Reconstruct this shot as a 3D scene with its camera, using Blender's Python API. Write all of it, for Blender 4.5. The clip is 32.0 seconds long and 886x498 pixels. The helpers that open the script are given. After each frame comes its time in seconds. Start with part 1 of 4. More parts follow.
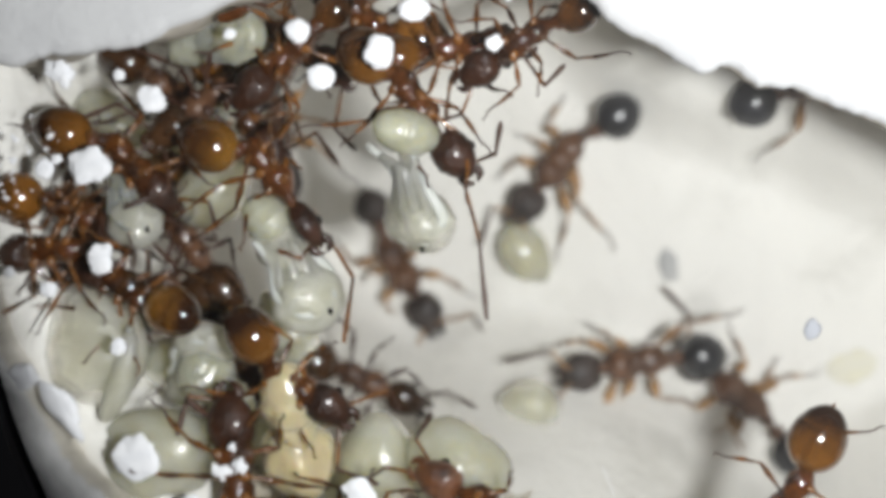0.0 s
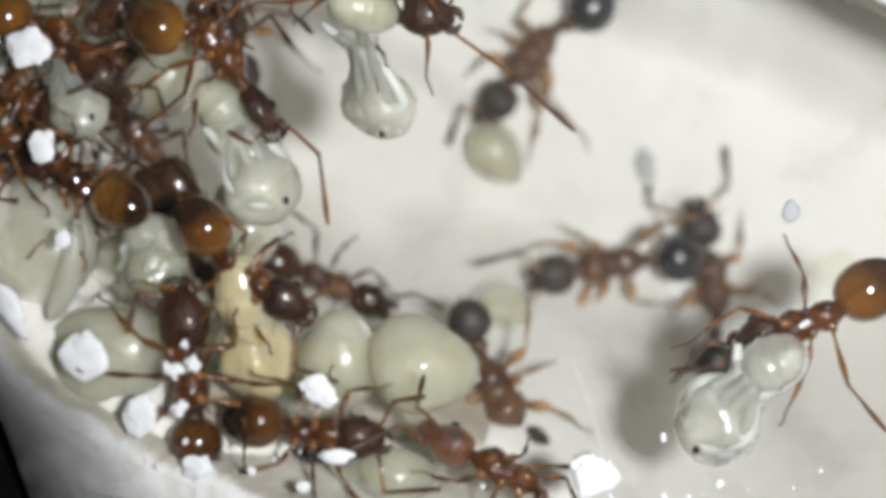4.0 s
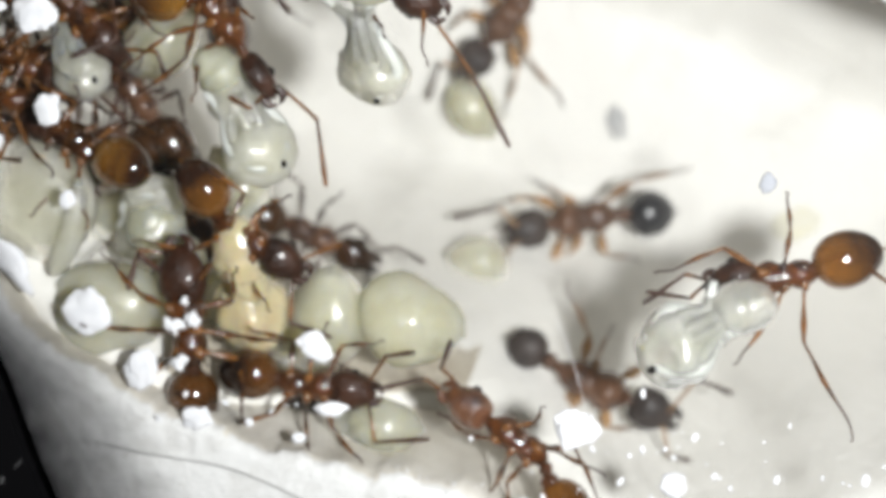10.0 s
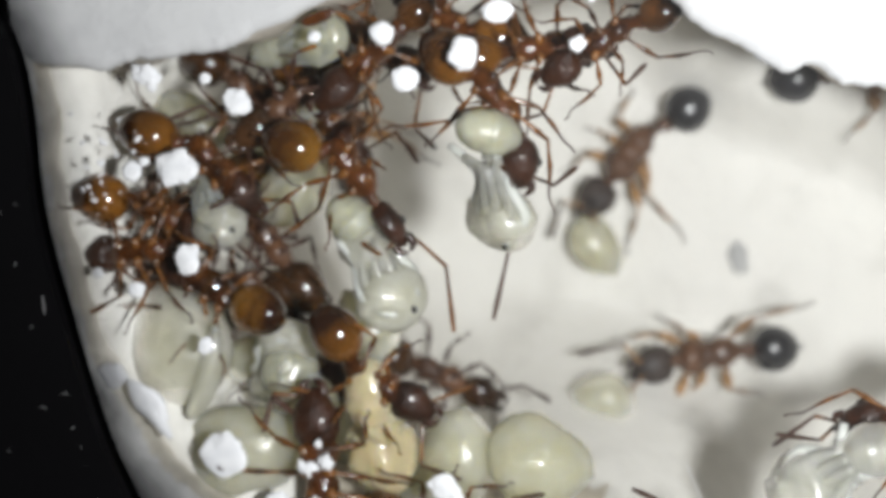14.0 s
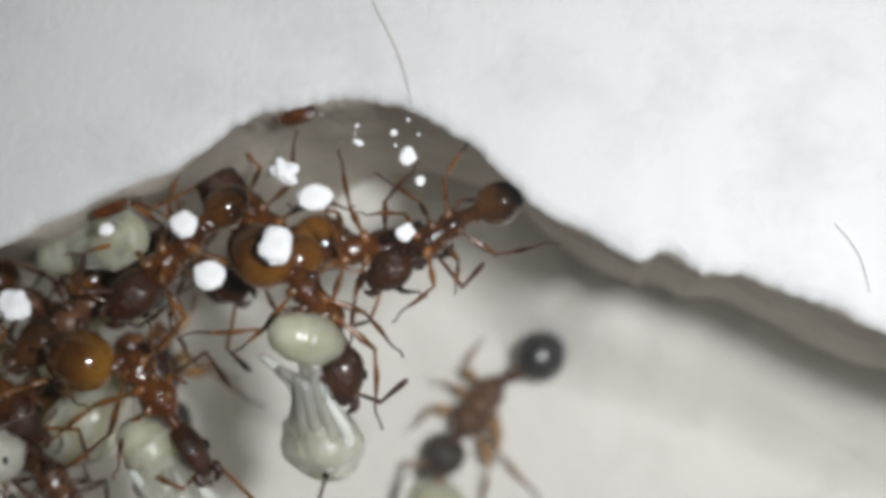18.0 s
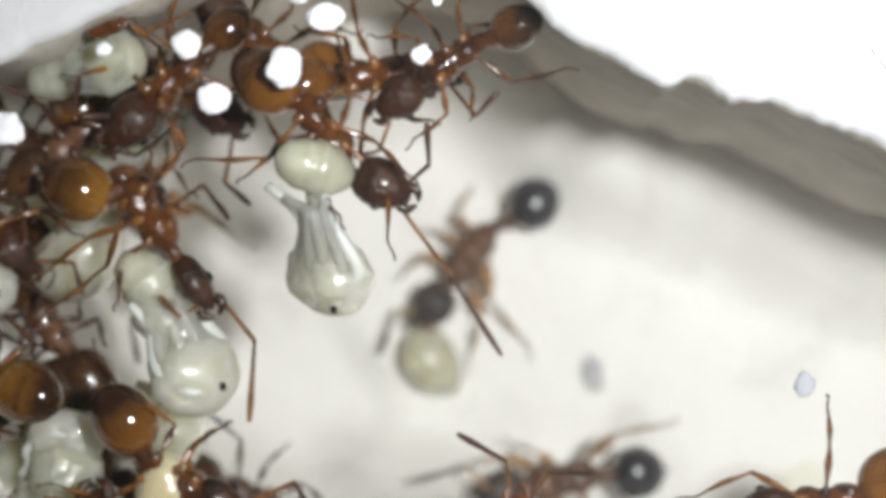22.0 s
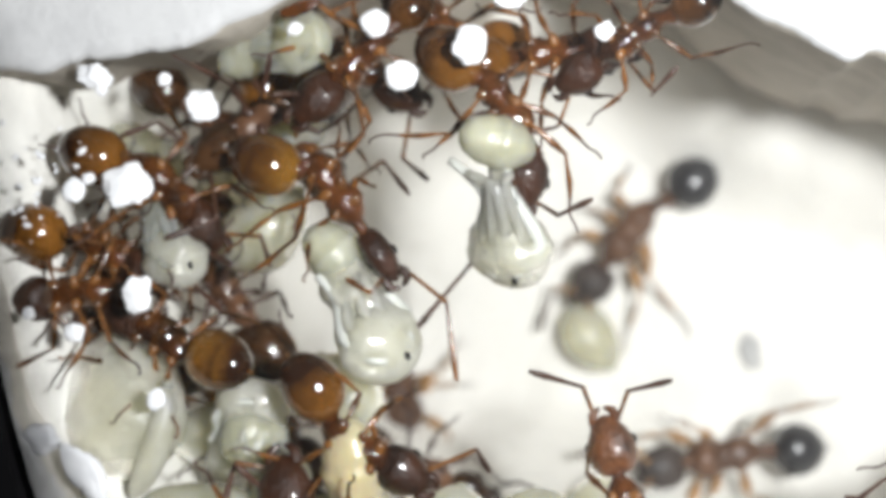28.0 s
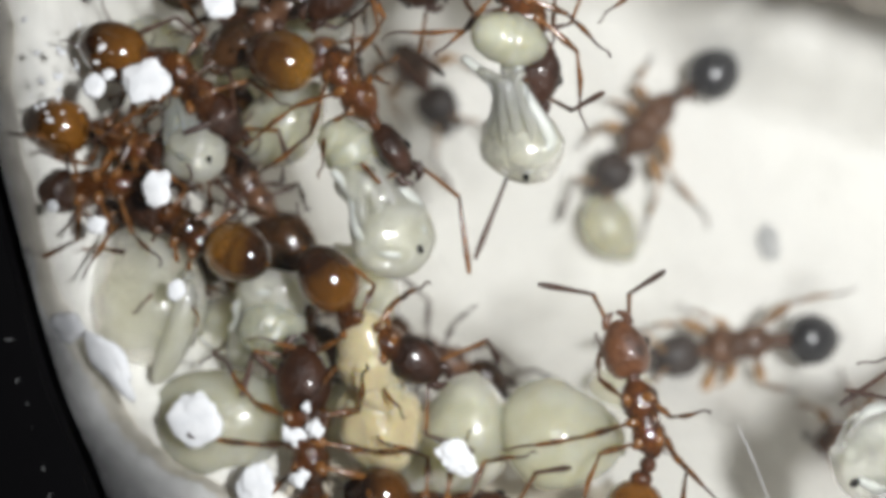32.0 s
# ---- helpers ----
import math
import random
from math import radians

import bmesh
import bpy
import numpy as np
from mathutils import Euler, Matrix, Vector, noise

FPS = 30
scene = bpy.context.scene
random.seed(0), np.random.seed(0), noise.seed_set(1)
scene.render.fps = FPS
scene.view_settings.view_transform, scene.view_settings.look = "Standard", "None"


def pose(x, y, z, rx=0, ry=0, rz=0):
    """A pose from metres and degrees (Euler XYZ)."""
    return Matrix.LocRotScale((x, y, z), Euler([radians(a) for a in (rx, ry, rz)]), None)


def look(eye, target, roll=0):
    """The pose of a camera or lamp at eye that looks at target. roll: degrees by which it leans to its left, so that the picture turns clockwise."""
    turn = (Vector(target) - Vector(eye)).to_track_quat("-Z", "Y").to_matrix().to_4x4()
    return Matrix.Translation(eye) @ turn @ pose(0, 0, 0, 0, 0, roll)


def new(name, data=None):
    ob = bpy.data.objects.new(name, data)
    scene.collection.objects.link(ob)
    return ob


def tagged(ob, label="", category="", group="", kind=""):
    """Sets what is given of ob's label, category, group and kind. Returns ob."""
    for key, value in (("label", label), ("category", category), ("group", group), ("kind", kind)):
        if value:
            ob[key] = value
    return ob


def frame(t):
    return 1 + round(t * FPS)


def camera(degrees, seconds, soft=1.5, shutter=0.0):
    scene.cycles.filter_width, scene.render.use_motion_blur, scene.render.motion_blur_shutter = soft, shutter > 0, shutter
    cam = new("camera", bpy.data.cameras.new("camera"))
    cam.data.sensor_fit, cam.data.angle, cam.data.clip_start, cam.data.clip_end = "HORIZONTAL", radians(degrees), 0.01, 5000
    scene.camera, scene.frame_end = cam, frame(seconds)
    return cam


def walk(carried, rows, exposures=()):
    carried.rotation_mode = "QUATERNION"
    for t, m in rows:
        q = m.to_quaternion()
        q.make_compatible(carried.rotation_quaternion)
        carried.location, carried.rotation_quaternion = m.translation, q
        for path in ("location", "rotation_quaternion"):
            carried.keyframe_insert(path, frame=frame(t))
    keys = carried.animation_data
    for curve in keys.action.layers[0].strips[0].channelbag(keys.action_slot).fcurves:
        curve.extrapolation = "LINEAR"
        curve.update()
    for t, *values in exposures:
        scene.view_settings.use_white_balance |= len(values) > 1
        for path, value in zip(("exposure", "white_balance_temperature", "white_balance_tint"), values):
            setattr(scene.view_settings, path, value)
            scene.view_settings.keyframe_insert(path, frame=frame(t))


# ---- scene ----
MM = 0.001  # all sizes below are in millimetres

# ---------------------------------------------------------------- camera
cam = camera(32, 32.0, soft=4.8)
walk(cam, [
    (0.0, pose(5.36*MM, 2.61*MM, 42.15*MM, -7.25, 10.01, -0.32)),
    (0.5, pose(5.88*MM, 2.54*MM, 42.37*MM, -7.69, 10.56, -0.58)),
    (1.0, pose(6.68*MM, 2.63*MM, 43.38*MM, -7.63, 10.84, -0.63)),
    (1.5, pose(7.31*MM, 2.31*MM, 43.90*MM, -7.46, 10.57, -0.89)),
    (2.0, pose(6.02*MM, 1.85*MM, 42.55*MM, -8.04, 9.60, -0.40)),
    (2.5, pose(5.54*MM, 1.66*MM, 41.59*MM, -8.84, 9.63, -0.44)),
    (3.0, pose(5.58*MM, 1.74*MM, 41.38*MM, -9.11, 9.79, -0.51)),
    (3.5, pose(5.35*MM, 1.49*MM, 41.00*MM, -9.29, 9.53, -0.55)),
    (4.0, pose(5.60*MM, 1.38*MM, 40.74*MM, -9.51, 9.48, -0.64)),
    (4.5, pose(5.91*MM, 1.31*MM, 40.66*MM, -10.29, 8.93, -0.51)),
    (6.5, pose(5.51*MM, 1.79*MM, 41.61*MM, -11.05, 8.13, -0.16)),
    (7.0, pose(5.55*MM, 2.00*MM, 41.88*MM, -11.60, 8.01, -0.01)),
    (7.5, pose(5.66*MM, 2.68*MM, 42.26*MM, -14.72, 6.84, 0.50)),
    (8.0, pose(5.84*MM, 2.83*MM, 42.42*MM, -14.65, 6.35, 0.68)),
    (8.5, pose(5.39*MM, 2.77*MM, 42.45*MM, -14.34, 5.76, 0.86)),
    (9.0, pose(4.75*MM, 2.39*MM, 41.99*MM, -13.99, 5.73, 0.88)),
    (9.5, pose(4.53*MM, 2.10*MM, 41.75*MM, -13.17, 6.49, 0.64)),
    (10.0, pose(4.79*MM, 2.36*MM, 42.05*MM, -12.18, 7.38, 0.33)),
    (10.5, pose(4.54*MM, 2.40*MM, 42.09*MM, -11.72, 8.54, 0.21)),
    (11.0, pose(4.09*MM, 2.45*MM, 41.98*MM, -11.26, 9.21, 0.11)),
    (11.5, pose(4.22*MM, 2.69*MM, 42.17*MM, -11.04, 9.73, -0.02)),
    (12.0, pose(4.25*MM, 2.73*MM, 42.21*MM, -9.31, 10.22, -0.23)),
    (12.5, pose(4.26*MM, 2.82*MM, 42.23*MM, -8.84, 10.73, -0.42)),
    (13.0, pose(4.19*MM, 2.74*MM, 42.34*MM, -8.36, 10.82, -0.63)),
    (13.5, pose(4.57*MM, 2.98*MM, 42.57*MM, -8.13, 11.48, -0.82)),
    (14.0, pose(4.55*MM, 3.00*MM, 42.58*MM, -8.05, 11.37, -0.93)),
    (14.5, pose(4.59*MM, 2.97*MM, 42.58*MM, -7.89, 11.24, -0.89)),
    (16.5, pose(5.35*MM, 2.92*MM, 42.18*MM, -4.13, 10.56, -0.66)),
    (17.0, pose(5.58*MM, 2.08*MM, 41.17*MM, -0.58, 8.57, -0.66)),
    (17.5, pose(5.08*MM, 0.92*MM, 39.76*MM, 3.30, 7.25, -0.80)),
    (18.0, pose(4.80*MM, 0.20*MM, 38.66*MM, 5.09, 6.69, -1.08)),
    (18.5, pose(4.71*MM, -0.24*MM, 38.46*MM, 6.33, 6.42, -0.97)),
    (19.0, pose(4.60*MM, -0.82*MM, 37.42*MM, 6.76, 5.59, -1.17)),
    (19.5, pose(4.10*MM, -1.04*MM, 37.16*MM, 6.14, 4.50, -1.16)),
    (20.0, pose(3.84*MM, -1.11*MM, 36.96*MM, 5.06, 4.15, -1.11)),
    (20.5, pose(3.18*MM, -0.81*MM, 37.42*MM, 3.10, 3.11, -0.94)),
    (21.0, pose(3.46*MM, -0.64*MM, 37.71*MM, 1.98, 4.02, -0.76)),
    (21.5, pose(3.51*MM, -0.75*MM, 37.69*MM, 1.78, 4.32, -0.78)),
    (22.0, pose(3.45*MM, -0.65*MM, 37.72*MM, 0.84, 4.44, -0.75)),
    (22.5, pose(3.35*MM, -0.81*MM, 37.73*MM, -0.05, 4.39, -0.65)),
    (23.0, pose(3.33*MM, -0.60*MM, 38.31*MM, 1.62, 4.47, -0.67)),
    (23.5, pose(3.48*MM, -0.53*MM, 38.31*MM, 3.44, 4.79, -0.70)),
    (24.0, pose(3.44*MM, -0.50*MM, 38.40*MM, 4.23, 5.08, -0.68)),
    (24.5, pose(3.46*MM, -0.52*MM, 38.42*MM, 4.63, 5.20, -0.82)),
    (25.0, pose(3.08*MM, -0.63*MM, 38.34*MM, 4.32, 4.55, -1.06)),
    (25.5, pose(2.88*MM, -0.67*MM, 38.41*MM, 4.01, 4.51, -0.86)),
    (27.5, pose(2.51*MM, -0.83*MM, 38.65*MM, 1.74, 7.28, -0.89)),
    (28.0, pose(2.34*MM, -0.92*MM, 38.43*MM, 0.47, 8.53, -0.62)),
    (28.5, pose(2.52*MM, -1.03*MM, 38.22*MM, -0.18, 10.21, -0.66)),
    (29.0, pose(2.57*MM, -1.03*MM, 38.07*MM, -0.69, 10.74, -0.61)),
    (29.5, pose(2.66*MM, -1.00*MM, 38.11*MM, -2.10, 10.79, -0.65)),
    (30.0, pose(2.73*MM, -0.88*MM, 38.39*MM, -2.96, 10.05, -0.59)),
    (30.5, pose(2.74*MM, -0.91*MM, 38.16*MM, -5.21, 10.49, -0.40)),
    (31.0, pose(2.74*MM, -0.80*MM, 38.36*MM, -5.40, 10.62, -0.39)),
    (31.5, pose(2.89*MM, -0.68*MM, 38.75*MM, -5.00, 10.35, -0.46)),
    (32.0, pose(2.95*MM, -0.61*MM, 38.87*MM, -4.03, 10.14, -0.39)),
], exposures=[(0.0, -0.33), (1.0, -0.58), (2.0, -0.38), (4.0, -0.32), (7.0, -0.34), (8.0, -0.56), (9.0, -0.28), (11.0, 0.02), (12.5, -0.03), (14.0, -0.30), (16.5, -0.90), (17.0, -1.10), (18.0, -0.68), (19.0, -0.60), (20.0, -0.36), (22.5, -0.20), (24.0, -0.48), (25.0, -0.36), (28.0, 0.15), (29.0, 0.18), (30.0, 0.10), (32.0, -0.15)])

# ---------------------------------------------------------------- world and light
world = bpy.data.worlds.new("world")
scene.world = world
world.use_nodes = True
back = world.node_tree.nodes["Background"]
back.inputs["Color"].default_value = (1.0, 0.97, 0.93, 1)
back.inputs["Strength"].default_value = 0.09

led_data = bpy.data.lights.new("torch_led", "AREA")
led_data.shape, led_data.size = "DISK", 2.4 * MM
led_data.energy = 0.0091
led_data.spread = radians(130)
led_data.color = (0.985, 0.985, 1.0)
led = new("torch_led", led_data)
led.matrix_world = look((11.5 * MM, 1.5 * MM, 41 * MM), (5.0 * MM, 0.5 * MM, 8 * MM))


# ---------------------------------------------------------------- materials
def material(name, colour, rough=0.5, **more):
    """A principled material whose colour varies at two scales; sizes in millimetres."""
    m = bpy.data.materials.new(name)
    m.use_nodes = True
    nt = m.node_tree
    b = nt.nodes["Principled BSDF"]
    co = nt.nodes.new("ShaderNodeTexCoord")
    big, small = nt.nodes.new("ShaderNodeTexNoise"), nt.nodes.new("ShaderNodeTexNoise")
    space = "Object"
    for n, size in ((big, more.get("big", 1.2)), (small, more.get("small", 0.12))):
        n.inputs["Scale"].default_value = 1000.0 / size
        n.inputs["Detail"].default_value = 5
        if more.get("shift"):
            info, move = nt.nodes.new("ShaderNodeObjectInfo"), nt.nodes.new("ShaderNodeVectorMath")
            move.operation = "MULTIPLY_ADD"
            move.inputs[1].default_value = (1, 1, 1)
            nt.links.new(co.outputs[space], move.inputs[0])
            nt.links.new(info.outputs["Random"], move.inputs[2])
            nt.links.new(move.outputs[0], n.inputs["Vector"])
        else:
            nt.links.new(co.outputs[space], n.inputs["Vector"])
    ramp = nt.nodes.new("ShaderNodeMix")
    ramp.data_type = "RGBA"
    second = more.get("second", tuple(c * 0.75 for c in colour))
    ramp.inputs["A"].default_value = (*second, 1)
    ramp.inputs["B"].default_value = (*colour, 1)
    add = nt.nodes.new("ShaderNodeMath")
    add.operation = "MULTIPLY_ADD"
    add.inputs[1].default_value = 0.35
    nt.links.new(small.outputs["Fac"], add.inputs[0])
    nt.links.new(big.outputs["Fac"], add.inputs[2])
    span = nt.nodes.new("ShaderNodeMapRange")
    span.inputs["From Min"].default_value, span.inputs["From Max"].default_value = more.get("span", (0.45, 0.85))
    if more.get("along"):       # pigment that deepens along the gaster
        split, grow = nt.nodes.new("ShaderNodeSeparateXYZ"), nt.nodes.new("ShaderNodeMath")
        grow.operation = "MULTIPLY_ADD"
        grow.inputs[1].default_value = -1000.0 * more["along"]
        nt.links.new(co.outputs["Object"], split.inputs[0])
        nt.links.new(split.outputs["X"], grow.inputs[0])
        nt.links.new(add.outputs[0], grow.inputs[2])
        nt.links.new(grow.outputs[0], span.inputs["Value"])
    else:
        nt.links.new(add.outputs[0], span.inputs["Value"])
    nt.links.new(span.outputs["Result"], ramp.inputs["Factor"])
    nt.links.new(ramp.outputs["Result"], b.inputs["Base Color"])
    b.inputs["Roughness"].default_value = rough
    if more.get("bump"):
        bump = nt.nodes.new("ShaderNodeBump")
        bump.inputs["Strength"].default_value = more["bump"]
        bump.inputs["Distance"].default_value = more.get("depth", 0.05) * MM
        nt.links.new(small.outputs["Fac"], bump.inputs["Height"])
        nt.links.new(bump.outputs["Normal"], b.inputs["Normal"])
    if more.get("sss"):
        b.inputs["Subsurface Weight"].default_value = more["sss"]
        b.inputs["Subsurface Radius"].default_value = more.get("radius", (1.0, 0.8, 0.5))
        b.inputs["Subsurface Scale"].default_value = more.get("reach", 0.35) * MM
    b.inputs["Specular IOR Level"].default_value = more.get("spec", 0.5)
    b.inputs["Coat Weight"].default_value = more.get("coat", 0.0)
    b.inputs["Coat Roughness"].default_value = more.get("coat_rough", 0.08)
    b.inputs["Transmission Weight"].default_value = more.get("glass", 0.0)
    b.inputs["IOR"].default_value = more.get("ior", 1.5)
    return m


PLASTER = material("plaster", (0.80, 0.765, 0.70), 0.85, big=1.2, small=0.14, second=(0.60, 0.56, 0.48), bump=0.5, depth=0.08, span=(0.4, 0.8))
# Brown damp face, with the shade under the north rim mixed into its colour.
SHADED_FACE = material("brown_damp_shaded_plaster", (0.52, 0.475, 0.41), 0.85, big=1.2, small=0.14, second=(0.36, 0.32, 0.265), bump=0.5, depth=0.08, span=(0.4, 0.8))
RIM = material("dirty_rim_plaster", (0.76, 0.755, 0.74), 0.75, big=0.8, small=0.2, second=(0.62, 0.61, 0.585), bump=0.6, depth=0.12, span=(0.40, 0.72))
PLASTER_TOP = material("pressed_plaster", (0.61, 0.61, 0.615), 0.7, big=1.4, small=0.16, second=(0.52, 0.52, 0.53), bump=0.35, depth=0.06, span=(0.40, 0.72))
FLOOR = material("damp_plaster", (0.83, 0.815, 0.77), 0.8, big=2.6, small=0.35, second=(0.66, 0.645, 0.60), bump=0.6, depth=0.12, span=(0.36, 0.66))
BLACK = material("black_plastic", (0.003, 0.003, 0.0035), 0.6, spec=0.06, big=4, small=0.2, bump=0.05, depth=0.02)
SCRATCH = material("scratch", (0.16, 0.16, 0.16), 0.6)
AMBER = material("amber_cuticle", (0.31, 0.124, 0.018), 0.12, big=1.5, small=0.06, second=(0.040, 0.015, 0.006), span=(0.42, 0.98), along=0.6, glass=0.5, ior=1.4, coat=0.9, bump=0.05, depth=0.008, shift=True)
AMBER_PALE = material("pale_amber_cuticle", (0.40, 0.185, 0.026), 0.12, big=1.6, small=0.06, second=(0.065, 0.022, 0.006), span=(0.50, 1.0), along=0.55, glass=0.5, ior=1.4, coat=0.9, bump=0.05, depth=0.008, shift=True)
DEEP = material("deep_amber_cuticle", (0.20, 0.075, 0.014), 0.12, big=0.9, small=0.06, second=(0.014, 0.007, 0.004), span=(0.50, 0.90), along=0.5, glass=0.6, ior=1.4, coat=0.9, bump=0.05, depth=0.008, shift=True)
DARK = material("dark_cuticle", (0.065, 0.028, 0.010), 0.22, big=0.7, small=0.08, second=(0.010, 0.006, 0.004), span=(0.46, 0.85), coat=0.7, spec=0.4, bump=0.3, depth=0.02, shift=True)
RED = material("red_brown_cuticle", (0.19, 0.060, 0.012), 0.16, big=0.6, small=0.13, second=(0.030, 0.012, 0.006), span=(0.50, 0.82), glass=0.5, ior=1.4, coat=0.6, coat_rough=0.08, bump=0.6, depth=0.05, shift=True)
HEAD = material("dark_red_head_cuticle", (0.046, 0.015, 0.0055), 0.32, big=0.5, small=0.10, second=(0.012, 0.005, 0.003), span=(0.48, 0.80), coat=0.35, spec=0.3, coat_rough=0.15, bump=1.0, depth=0.06, shift=True)
RUST = material("rust_head_cuticle", (0.17, 0.058, 0.016), 0.30, big=0.5, small=0.10, second=(0.035, 0.012, 0.006), span=(0.46, 0.80), glass=0.2, coat=0.4, coat_rough=0.12, bump=1.0, depth=0.06, shift=True)
LEG = material("leg_cuticle", (0.31, 0.125, 0.028), 0.25, big=0.6, small=0.08, second=(0.035, 0.013, 0.006), span=(0.50, 0.80), glass=0.35, coat=0.5, bump=0.1, depth=0.01, shift=True)
LEG_TIP = material("dark_leg_cuticle", (0.075, 0.032, 0.018), 0.42, big=0.6, small=0.06, second=(0.03, 0.014, 0.009), bump=0.15, depth=0.01)
BROWN = material("brown_cuticle", (0.15, 0.070, 0.034), 0.4, big=0.6, small=0.07, second=(0.04, 0.018, 0.010), coat=0.4, bump=0.3, depth=0.02, shift=True)
DUSK = material("dusky_head_cuticle", (0.055, 0.040, 0.034), 0.48, big=0.5, small=0.07, second=(0.016, 0.012, 0.011), span=(0.46, 0.8), coat=0.15, coat_rough=0.3, bump=0.8, depth=0.05, shift=True)
BLUEBLACK = material("black_cuticle", (0.024, 0.024, 0.028), 0.32, big=0.5, small=0.05, second=(0.008, 0.008, 0.009), coat=0.6, coat_rough=0.22, bump=0.1, depth=0.01)
TAN = material("tan_leg_cuticle", (0.42, 0.24, 0.10), 0.45, big=0.8, small=0.1, second=(0.12, 0.06, 0.03), sss=0.2, reach=0.1)
EYE = material("eye", (0.006, 0.005, 0.005), 0.15)
CREAM = material("pupa_skin", (0.72, 0.715, 0.555), 0.26, big=0.6, small=0.22, second=(0.58, 0.57, 0.41), sss=0.9, reach=1.1, radius=(1, 0.9, 0.6), coat=0.4, bump=0.45, depth=0.07, glass=0.5, ior=1.36)
CLEAR = material("clear_pupa_skin", (0.85, 0.84, 0.70), 0.28, big=0.6, small=0.22, second=(0.68, 0.665, 0.51), sss=0.9, reach=1.2, radius=(1, 1, 0.9), coat=0.4, bump=0.6, depth=0.09, glass=0.5, ior=1.36)
GLASSY = material("glassy_pupa_skin", (0.90, 0.90, 0.84), 0.16, big=0.5, small=0.12, second=(0.80, 0.80, 0.70), sss=0.5, reach=0.3, radius=(1, 1, 0.9), coat=0.6, bump=0.35, depth=0.05, glass=0.72, ior=1.33)
LIMB = material("clear_limb_skin", (0.78, 0.80, 0.76), 0.34, big=0.4, small=0.1, second=(0.72, 0.74, 0.68), sss=0.6, reach=0.3, radius=(1, 1, 1), coat=0.3, bump=0.2, depth=0.03, glass=0.3, ior=1.36)
LARVA = material("larva_skin", (0.80, 0.79, 0.64), 0.22, big=0.7, small=0.26, second=(0.68, 0.66, 0.48), sss=1.0, reach=1.4, radius=(1, 0.92, 0.65), coat=0.3, coat_rough=0.12, bump=0.5, depth=0.09, glass=0.55, ior=1.36)
CALLOW = material("callow_skin", (0.72, 0.63, 0.41), 0.28, big=0.6, small=0.1, second=(0.56, 0.46, 0.26), sss=0.9, reach=0.4, radius=(1, 0.75, 0.35), coat=0.5, bump=0.2, depth=0.03, glass=0.25, ior=1.36)
SMUDGE = material("pale_smudge", (0.40, 0.41, 0.44), 0.8, spec=0.1, second=(0.32, 0.33, 0.36))
GREY = material("grey_grain", (0.50, 0.50, 0.49), 0.8, second=(0.38, 0.38, 0.38))
SEAM = material("grey_seam", (0.40, 0.40, 0.39), 0.8, second=(0.27, 0.27, 0.26))
RESIDUE = material("damp_brown_residue", (0.64, 0.59, 0.49), 0.55, big=0.7, small=0.09, second=(0.45, 0.39, 0.30), span=(0.42, 0.80), bump=1.0, depth=0.10, coat=0.25, coat_rough=0.25)
STAIN = material("pale_yellow_stain", (0.76, 0.73, 0.58), 0.8, big=0.6, small=0.1, second=(0.72, 0.70, 0.62))
CRUMB = material("white_crumb", (0.93, 0.93, 0.95), 0.75, big=0.3, small=0.05, second=(0.80, 0.81, 0.84), bump=0.6, depth=0.03)


def pane_glass():
    m = bpy.data.materials.new("clear_glass")
    m.use_nodes = True
    nt = m.node_tree
    b = nt.nodes["Principled BSDF"]
    nt.nodes.remove(b)
    clear, gloss, mix = nt.nodes.new("ShaderNodeBsdfTransparent"), nt.nodes.new("ShaderNodeBsdfGlossy"), nt.nodes.new("ShaderNodeMixShader")
    clear.inputs["Color"].default_value = (0.985, 0.995, 0.99, 1)
    gloss.inputs["Roughness"].default_value = 0.55
    mix.inputs["Fac"].default_value = 0.004
    nt.links.new(clear.outputs[0], mix.inputs[1])
    nt.links.new(gloss.outputs[0], mix.inputs[2])
    nt.links.new(mix.outputs[0], nt.nodes["Material Output"].inputs["Surface"])
    return m


GLASS = pane_glass()


def edge_fade_tint():
    """Grey tint that thins out across an added sheet, with fine streaks along it: a painted fade to dark."""
    m = bpy.data.materials.new("edge_fade_tint")
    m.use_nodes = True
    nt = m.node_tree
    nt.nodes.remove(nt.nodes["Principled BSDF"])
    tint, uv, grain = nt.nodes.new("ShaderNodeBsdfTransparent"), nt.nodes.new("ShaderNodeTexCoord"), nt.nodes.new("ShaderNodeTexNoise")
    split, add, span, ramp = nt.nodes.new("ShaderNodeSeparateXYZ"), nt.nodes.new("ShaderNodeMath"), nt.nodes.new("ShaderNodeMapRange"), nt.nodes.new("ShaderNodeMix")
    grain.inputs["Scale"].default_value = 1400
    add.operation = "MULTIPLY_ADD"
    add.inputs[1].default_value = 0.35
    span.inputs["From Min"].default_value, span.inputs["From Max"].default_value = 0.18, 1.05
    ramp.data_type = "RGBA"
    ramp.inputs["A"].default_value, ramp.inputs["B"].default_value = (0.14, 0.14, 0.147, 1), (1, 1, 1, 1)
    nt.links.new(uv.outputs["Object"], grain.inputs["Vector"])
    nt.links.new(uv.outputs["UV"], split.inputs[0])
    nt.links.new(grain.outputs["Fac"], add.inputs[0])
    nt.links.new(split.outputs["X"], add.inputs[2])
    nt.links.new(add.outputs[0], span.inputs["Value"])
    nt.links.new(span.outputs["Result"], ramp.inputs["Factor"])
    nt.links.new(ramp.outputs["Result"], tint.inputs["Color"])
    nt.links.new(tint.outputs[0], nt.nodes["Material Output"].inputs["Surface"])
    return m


EDGE_FADE = edge_fade_tint()


